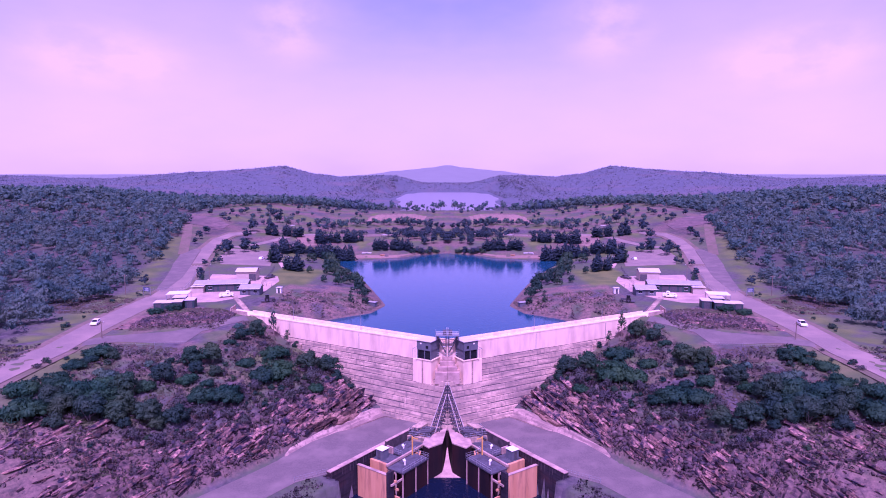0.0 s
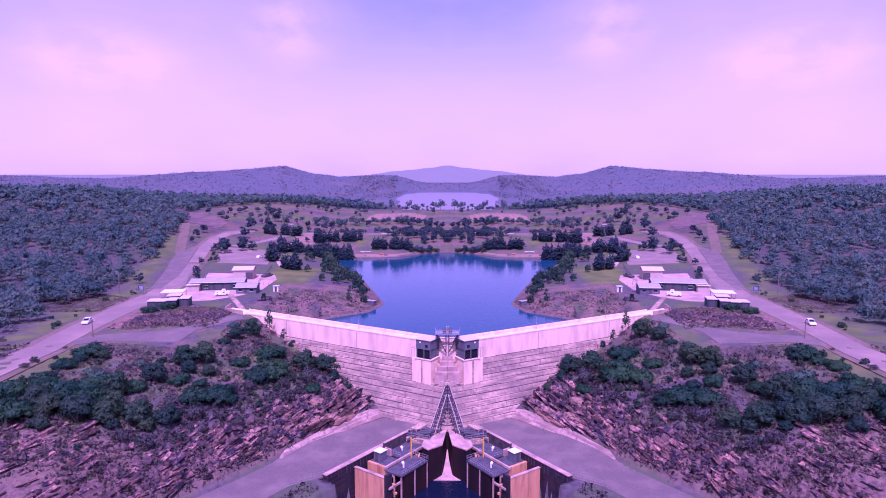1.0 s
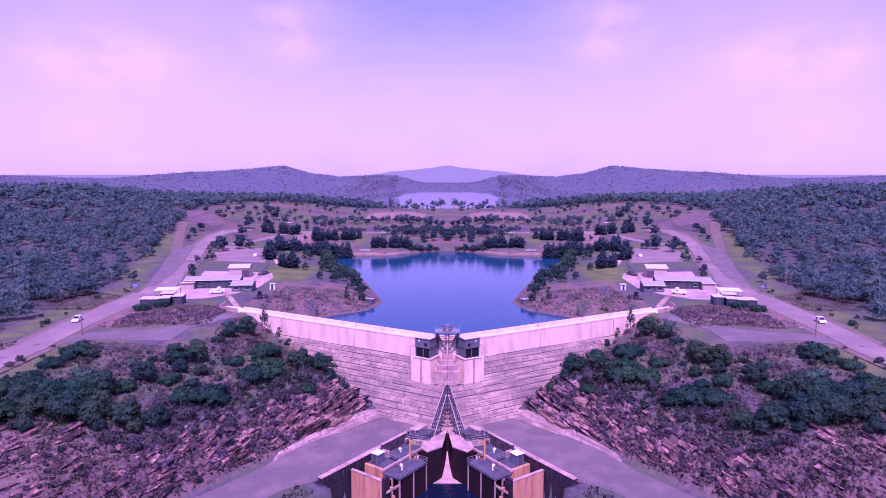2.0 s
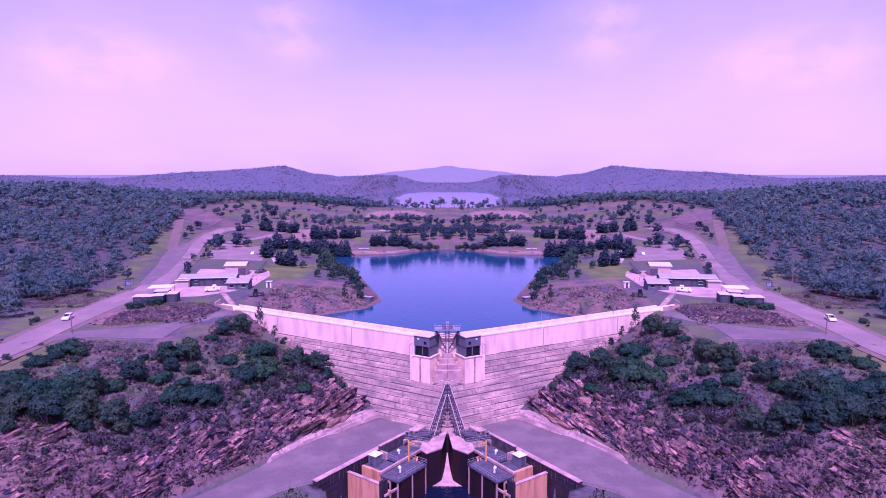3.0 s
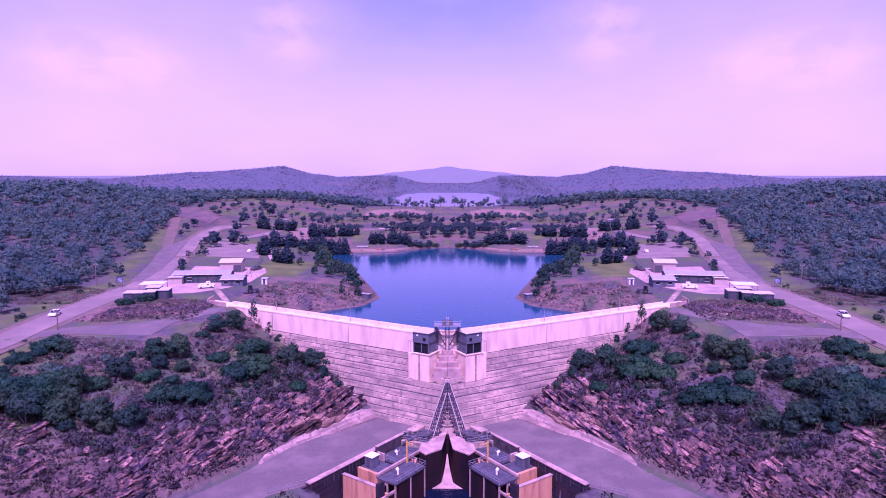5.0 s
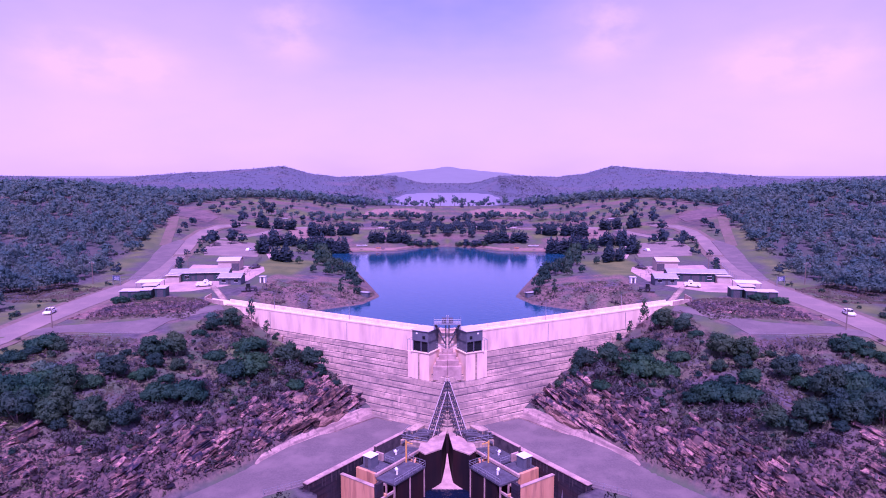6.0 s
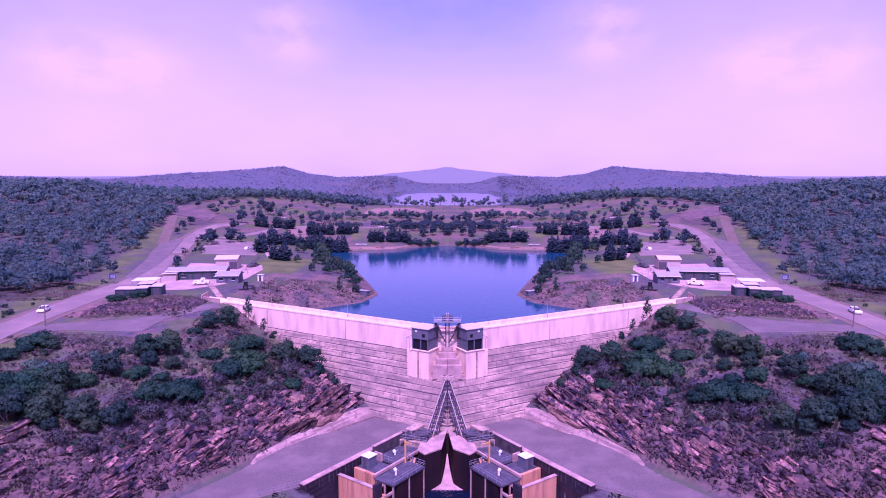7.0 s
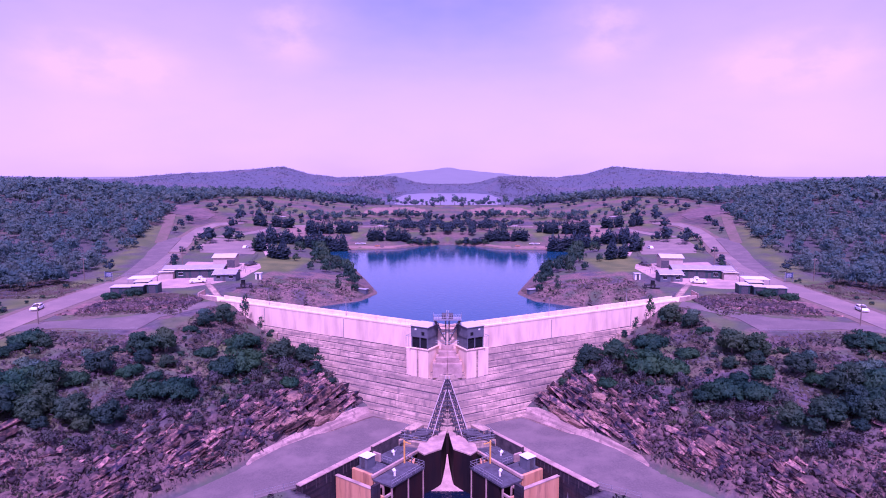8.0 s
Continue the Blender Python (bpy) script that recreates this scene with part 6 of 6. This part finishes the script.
def wood():
    """The woods outside the road, and the far woods: too many trees to count."""
    rng = np.random.RandomState(77)

    def sheet(name, label, spots, width, height, base, count, size, mat, lobes, variants=7, kind="stuff", fill=0.88, cores=99, spread=(0.65, 1.35)):
        vs, fs, ns, at = [], [], [], 0
        shapes = []
        for v in range(variants):
            r = np.random.RandomState(200 + v)
            co, fa, no = crown(r, crown_lobes(r, width, height, base, lobes, 0.9), count, size, 0.15, fill=fill, cores=cores, ruffle=0.16)
            shapes.append((co, fa[no[fa].sum(1)[:, 2] > -2.2], no))
        zs = land(spots[:, 0], spots[:, 1])[0]
        for (a, y), z in zip(spots, zs):
            co, fa, no = shapes[rng.randint(variants)]
            t, s = rng.uniform(0, 6.283), rng.uniform(*spread)
            c, sn = math.cos(t) * s, math.sin(t) * s
            vs.append(np.stack([SIDE * a + co[:, 0] * c - co[:, 1] * sn, y + co[:, 0] * sn + co[:, 1] * c, z + co[:, 2] * s * rng.uniform(0.85, 1.2)], 1))
            turned = no.copy()
            turned[:, 0], turned[:, 1] = (no[:, 0] * c - no[:, 1] * sn) / s, (no[:, 0] * sn + no[:, 1] * c) / s
            ns.append(turned)
            fs.append(fa + at)
            at += len(co)
        tagged(mesh_object(name, np.concatenate(vs), np.concatenate(fs), mat, None, np.concatenate(ns)), label, "woods", kind=kind)

    def scatter(n, y0, y1, keep):
        y = rng.uniform(0, 1, n) ** 0.7 * (y1 - y0) + y0
        a = rng.uniform(0, 1, n) * (0.74 * y + 35)
        ok = keep(a, y)
        return np.stack([a[ok], y[ok]], 1)

    patchy = lambda a, y: waviness(a, y, 45, 21) + 0.5 * waviness(a, y, 14, 22) > -0.75
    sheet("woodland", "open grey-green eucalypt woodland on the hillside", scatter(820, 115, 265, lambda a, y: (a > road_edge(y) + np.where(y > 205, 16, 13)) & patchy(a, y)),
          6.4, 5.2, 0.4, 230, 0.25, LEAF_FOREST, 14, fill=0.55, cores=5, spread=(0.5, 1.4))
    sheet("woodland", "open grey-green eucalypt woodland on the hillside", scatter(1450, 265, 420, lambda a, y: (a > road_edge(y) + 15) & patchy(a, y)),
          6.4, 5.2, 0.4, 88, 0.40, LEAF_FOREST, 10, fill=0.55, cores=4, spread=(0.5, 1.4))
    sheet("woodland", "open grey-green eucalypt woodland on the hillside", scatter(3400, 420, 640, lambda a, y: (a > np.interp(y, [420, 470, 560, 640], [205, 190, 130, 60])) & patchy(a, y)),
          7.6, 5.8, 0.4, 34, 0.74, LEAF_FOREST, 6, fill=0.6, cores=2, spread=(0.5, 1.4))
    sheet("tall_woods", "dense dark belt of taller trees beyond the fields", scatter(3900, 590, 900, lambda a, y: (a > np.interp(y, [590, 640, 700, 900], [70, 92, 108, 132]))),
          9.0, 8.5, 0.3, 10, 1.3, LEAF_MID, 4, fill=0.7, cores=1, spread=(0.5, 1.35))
    n = 900
    sheet("backdrop", "blue-grey woods on the far lake shore", np.stack([rng.uniform(122, 260, n), rng.uniform(1300, 1980, n)], 1), 8.5, 3.6, -1.2, 2, 1.5, HAZE_WOODS, 2, kind="structure", fill=0.8, cores=1)
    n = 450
    sheet("backdrop", "blue-grey woods on the far lake shore", np.stack([rng.uniform(0, 300, n), rng.uniform(1865, 2130, n)], 1), 8, 3.4, -1.2, 3, 1.4, HAZE_WOODS, 2, kind="structure", fill=0.8, cores=1)
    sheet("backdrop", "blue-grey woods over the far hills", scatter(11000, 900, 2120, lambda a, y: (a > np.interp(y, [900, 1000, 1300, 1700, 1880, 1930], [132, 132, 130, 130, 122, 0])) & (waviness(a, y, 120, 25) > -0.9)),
          8.0, 3.6, -1.3, 3, 1.3, HAZE_WOODS, 2, kind="structure", fill=0.85, cores=1, spread=(0.45, 1.5))


def ridge_boulder(a, y, sink, size, turn, seed):
    """A long weathered outcrop of bare rock, cracked across."""
    rng = random.Random(seed)
    bm = bmesh.new()
    bmesh.ops.create_icosphere(bm, subdivisions=4, radius=1)
    cuts = sorted(rng.uniform(-0.8, 0.8) for _ in range(5))
    for v in bm.verts:
        p = v.co.copy()
        grow_out = 1 + 0.20 * noise.noise(p * 1.6 + Vector((seed, 0, 0))) + 0.12 * noise.noise(p * 4.5 + Vector((0, seed, 0)))
        near = min(abs(p.x + 0.3 * p.z - c) for c in cuts)
        grow_out -= 0.13 * max(0.0, 1 - near / 0.07)
        v.co = Vector((p.x * size[0], p.y * size[1], (round(p.z * 5) / 5 * 0.6 + p.z * 0.4) * size[2])) * grow_out
    ob = part("boulder", bm, ROCK_TAN)
    ob.matrix_world = pose(SIDE * a, y, ground_z(a, y) - sink, 0, -6 * SIDE, turn if SIDE > 0 else 180 - turn)
    tagged(ob, "long tan outcrop of cracked rock beside the dam", "rock", "rock outcrops at the dam")


def rocks():
    """Tilted slabs standing out of the rock face."""
    rng = np.random.RandomState(9)
    shapes = []
    for k in range(6):
        bm = bmesh.new()
        bmesh.ops.create_cube(bm, size=1.0)
        bmesh.ops.subdivide_edges(bm, edges=bm.edges[:], cuts=1, use_grid_fill=True)
        for v in bm.verts:
            v.co.x *= 1.9
            v.co.z *= 0.55
            v.co += Vector(rng.normal(size=3) * 0.13)
        bmesh.ops.recalc_face_normals(bm, faces=bm.faces)
        me = bpy.data.meshes.new("rock")
        bm.to_mesh(me)
        bm.free()
        me.materials.append(ROCK)
        shapes.append(me)
    ridge_boulder(24.3, 126.6, 0.5, (6.8, 1.7, 1.7), 120, 3)
    ridge_boulder(29.4, 121.5, 0.4, (4.2, 1.3, 1.2), 124, 7)
    ridge_boulder(31.0, 125.8, 0.5, (2.6, 1.2, 1.1), 128, 11)
    for n in range(15):
        t = (n + 1.5) / 16 * 1.15 - 0.12
        crag = thing("rock_outcrop", 18 + 30 * t, 131 - 39 * t, 0, 0, "tilted reddish rock layers breaking out of the bank", "rock", "rock outcrops above the road")
        for k in range(60):
            f = t + rng.uniform(-0.05, 0.05)
            off = abs(rng.normal()) * 3.8 + (2.3 if f < 0.5 else 1.2)
            if waviness(18 + 30 * f + off, 131 - 39 * f, 9, 41) < -0.15:
                continue
            a, y = 18 + 30 * f + off * 0.792, 131 - 39 * f + off * 0.61
            if y > 135.3 + 0.565 * a - 14 or y < 80:
                continue
            ob = new("rock", shapes[rng.randint(6)])
            ob.parent = crag
            s = 0.3 + 1.1 * rng.uniform() ** 2
            m = pose(SIDE * a, y, ground_z(a, y) + 0.15, rng.uniform(-45, 15), SIDE * rng.uniform(2, 28), SIDE * rng.uniform(-75, -32))
            ob.matrix_basis = Matrix.Translation((-SIDE * (18 + 30 * t), -(131 - 39 * t), 0)) @ m
            ob.scale = (s * rng.uniform(0.6, 2.3), s * rng.uniform(0.6, 1.5), s * rng.uniform(0.4, 1.2))
    for n in range(6):
        x0 = 49 + 5.5 * n
        crag = thing("rock_outcrop", x0, 88, 0, 0, "broken pinkish rock layers on the lower bank", "rock", "rock outcrops above the road")
        for k in range(36):
            a, y = x0 + rng.uniform(-4, 4), rng.uniform(78, 97)
            if (a - 17) * 0.792 + (y - 131.5) * 0.61 < 2.5 or waviness(a, y, 8, 47) < -0.3:
                continue
            ob = new("rock", shapes[rng.randint(6)])
            ob.parent = crag
            s = 0.3 + 1.0 * rng.uniform() ** 2
            m = pose(SIDE * a, y, ground_z(a, y) + 0.12, rng.uniform(-30, 10), SIDE * rng.uniform(5, 20), SIDE * rng.uniform(-62, -42))
            ob.matrix_basis = Matrix.Translation((-SIDE * x0, -88, 0)) @ m
            ob.scale = (s * rng.uniform(0.8, 2.8), s * rng.uniform(0.8, 1.3), s * rng.uniform(0.4, 0.9))
    crag = thing("rock_outcrop", 24, 128, 0, 0, "large orange-brown boulders beside the dam's foot", "rock", "rock outcrops above the road")
    for a, y, s in ((22.6, 129.6, 2.6), (24.4, 127.2, 3.0), (26.0, 124.6, 2.7), (27.4, 122.2, 2.3), (21.6, 131.9, 2.0), (29.0, 119.8, 2.0), (24.6, 131.0, 2.4), (26.6, 128.0, 2.2), (28.6, 124.6, 2.0), (31.2, 117.2, 1.7)):
        ob = new("rock", shapes[rng.randint(6)])
        ob.parent = crag
        m = pose(SIDE * a, y, ground_z(a, y) + 0.3, rng.uniform(-35, -10), SIDE * rng.uniform(8, 22), SIDE * rng.uniform(-60, -45))
        ob.matrix_basis = Matrix.Translation((-SIDE * 24, -128, 0)) @ m
        ob.scale = (s * 1.5, s * rng.uniform(0.9, 1.3), s * rng.uniform(0.6, 0.9))
    bank = thing("rubble_bank", 84, 158, 0, 0, "loose purple-brown rubble on the bank below the sheds", "rock")
    for k in range(75):
        t = rng.uniform(0, 1)
        a, y = 70 + 24 * t + rng.normal() * 1.0, 165 - 12 * t + rng.normal() * 2.2
        ob = new("rock", shapes[rng.randint(6)])
        ob.parent = bank
        s = rng.uniform(0.25, 0.75)
        ob.matrix_basis = pose(SIDE * (a - 84), y - 158, ground_z(a, y) + 0.05, rng.uniform(-25, 25), rng.uniform(-25, 25), rng.uniform(0, 360))
        ob.scale = (s, s, s)


def tufts():
    """Dry grass and low scrub over the slope."""
    rng = np.random.RandomState(15)
    n = 82000
    a, y = rng.uniform(25, 140, n), rng.uniform(84, 250, n)
    z, d, gap, pit = land(a, y)
    ok = (d > 2.5) & ((a < 62) | (y < 132) | (y > 170)) & (y < 135 + 0.565 * a - 4) & (waviness(a, y, 12, 33) > -0.5)
    ok |= (a > 66) & (a < 93) & (y > 153 - (a - 77).clip(0) * 0.5) & (y < 178)
    ok |= (y > 143 + 0.565 * a) & (gap > 1) & (a < 60) & (y < 215) & (rng.uniform(0, 1, n) < 0.45)
    ok |= (d > 0.9) & (d < 4) & (y < 112) & (a < 60)
    ok |= (a > 62) & (a < 92) & (y > 130) & (y < 136.5)
    ok &= (a < road_edge(y) - 14) | (a > road_edge(y) + 1.5)
    a, y, z = a[ok], y[ok], z[ok]
    n = len(a)
    ang = rng.uniform(0, 6.283, n)
    w, h = rng.uniform(0.12, 0.42, n), rng.uniform(0.08, 0.36, n)
    dx, dy = np.cos(ang) * w, np.sin(ang) * w
    lean = rng.normal(scale=0.2, size=(n, 2)) + (0, 0.3)
    x = SIDE * a
    co = np.stack([np.stack([x - dx, y - dy, z - 0.1], 1), np.stack([x + dx, y + dy, z - 0.1], 1),
                   np.stack([x + dx * 0.6 + lean[:, 0], y + dy * 0.6 + lean[:, 1], z + h], 1), np.stack([x - dx * 0.6 + lean[:, 0], y - dy * 0.6 + lean[:, 1], z + h * 0.9], 1)], 1)
    tagged(mesh_object("grass", co.reshape(-1, 3), np.arange(4 * n).reshape(-1, 4), LEAF_DRY, None, np.tile((0.0, -0.2, 0.98), (4 * n, 1))), "dry reddish grass tufts on the slope", "grass", kind="stuff")


def scrub():
    """Knee-high grey scrub all over the slope."""
    rng = np.random.RandomState(16)
    n = 10500
    a, y = rng.uniform(25, 122, n), rng.uniform(84, 205, n)
    z, d, gap, pit = land(a, y)
    ok = (d > 5) & ((a < 60) | (y < 133)) & (y < 135 + 0.565 * a - 7) & ((d < 19) | (rng.uniform(0, 1, n) < 0.55))
    ok |= (d > 5) & (a > 66) & (a < 93) & (y > 152 + 0.1 * (90 - a)) & (y < 172) & (rng.uniform(0, 1, n) < 0.25)
    ok |= (y > 142 + 0.565 * a) & (gap > 1.5) & (a < 62) & (y < 205) & (rng.uniform(0, 1, n) < 0.09)
    ok |= (d > 1.2) & (d < 6) & (y < 113) & (a < 60)
    ok &= (a < road_edge(y) - 14) | (a > road_edge(y) + 2)
    ok |= (20.9 * (a - 24.7) + 19.1 * (y - 100.6) < -12) & (pit_uv(a, y)[0] < -1.2) & (pit_uv(a, y)[1] < 5) & (rng.uniform(0, 1, n) < 0.9)
    vs, fs, ns, at = [], [], [], 0
    shapes = [leaves(np.random.RandomState(300 + v), [(0, 0, 0.15, 0.5, 0.5, 0.4), (0.4, 0.2, 0.1, 0.35, 0.35, 0.3), (-0.3, 0.3, 0.1, 0.3, 0.3, 0.3)], 13, 0.15) for v in range(4)]
    for px, py, pz in zip(a[ok], y[ok], z[ok]):
        co, fa, no = shapes[rng.randint(4)]
        s = rng.uniform(0.5, 1.8)
        t = rng.uniform(0, 6.283)
        c, sn = math.cos(t) * s, math.sin(t) * s
        vs.append(np.stack([SIDE * px + co[:, 0] * c - co[:, 1] * sn, py + co[:, 0] * sn + co[:, 1] * c, pz + co[:, 2] * s], 1))
        fs.append(fa + at)
        ns.append(no)
        at += len(co)
    tagged(mesh_object("scrub", np.concatenate(vs), np.concatenate(fs), LEAF_SCRUB, None, np.concatenate(ns)), "low grey-purple scrub over the dry slope", "scrub", kind="stuff")


def debris():
    """Broken stones of all sizes over the rock face and the rubble banks."""
    rng = np.random.RandomState(51)
    n = 3000
    t = rng.uniform(-0.12, 1.12, n)
    off = np.abs(rng.normal(size=n)) * 3.8 + 0.8
    a, y = 18 + 30 * t + off * 0.792, 131 - 39 * t + off * 0.61
    m = 2200
    a2, y2 = rng.uniform(66, 94, m), rng.normal(size=m) * 3.0
    y2 = y2 + 167 - 0.5 * (a2 - 70)
    a3, y3 = rng.uniform(26, 60, 160), rng.uniform(165, 210, 160)
    a4, y4 = rng.uniform(44, 84, 350), rng.uniform(77, 98, 350)
    a, y = np.concatenate([a, a2, a3, a4]), np.concatenate([y, y2, y3, y4])
    z, d, gap, pit = land(a, y)
    ok = (~pit) & (d > 2.0) & ((y < 135.3 + 0.565 * a - 13) | ((a > 64) & (y > 153)) | ((y > 141 + 0.565 * a) & (gap > 0.3))) & (y > 76)
    ok &= (a < road_edge(y) - 13) & (waviness(a, y, 11, 44) > -0.55)
    a, y, z = a[ok], y[ok], z[ok]
    n = len(a)
    cube = np.array([(i, j, k) for i in (-1, 1) for j in (-1, 1) for k in (-1, 1)], float)
    quads = np.array([(0, 1, 3, 2), (4, 6, 7, 5), (0, 4, 5, 1), (2, 3, 7, 6), (0, 2, 6, 4), (1, 5, 7, 3)])
    s = (0.08 + 0.55 * rng.uniform(size=n) ** 4)[:, None, None]
    co = cube[None] * s * rng.uniform(0.4, 1.0, (n, 1, 3)) * (1 + rng.normal(scale=0.22, size=(n, 8, 3)))
    ang, tip = rng.uniform(0, 6.283, n)[:, None], rng.normal(scale=0.5, size=n)[:, None]
    x1, z1 = co[..., 0] * np.cos(tip) - co[..., 2] * np.sin(tip), co[..., 0] * np.sin(tip) + co[..., 2] * np.cos(tip)
    x2, y2 = x1 * np.cos(ang) - co[..., 1] * np.sin(ang), x1 * np.sin(ang) + co[..., 1] * np.cos(ang)
    places = np.stack([SIDE * (a[:, None] + x2), y[:, None] + y2, z[:, None] + 0.08 + z1], -1)
    faces = quads[None] + (np.arange(n) * 8)[:, None, None]
    tagged(mesh_object("debris", places.reshape(-1, 3), faces.reshape(-1, 4), STONE), "broken purple-brown stones strewn over the banks", "stones", kind="stuff")


for SIDE in (-1, 1):
    build_dam()
    for a in (0.9 + 23.5, 46.5):
        lamp_post(a, 138.1)
    hoist_tower()
    headworks()
    pipe_rack()
    valve_house()
    outlet()
    power_station()
    roads()
    buildings()
    vehicles()
    fences()
    planting()
    lakeside_trees()
    wood()
    tufts()
    scrub()
    debris()
    rocks()

# seedlings that were never planted
for made in [o for some in KINDS.values() for o in some if o.name not in used]:
    for o in (*made.children, made):
        bpy.data.objects.remove(o)
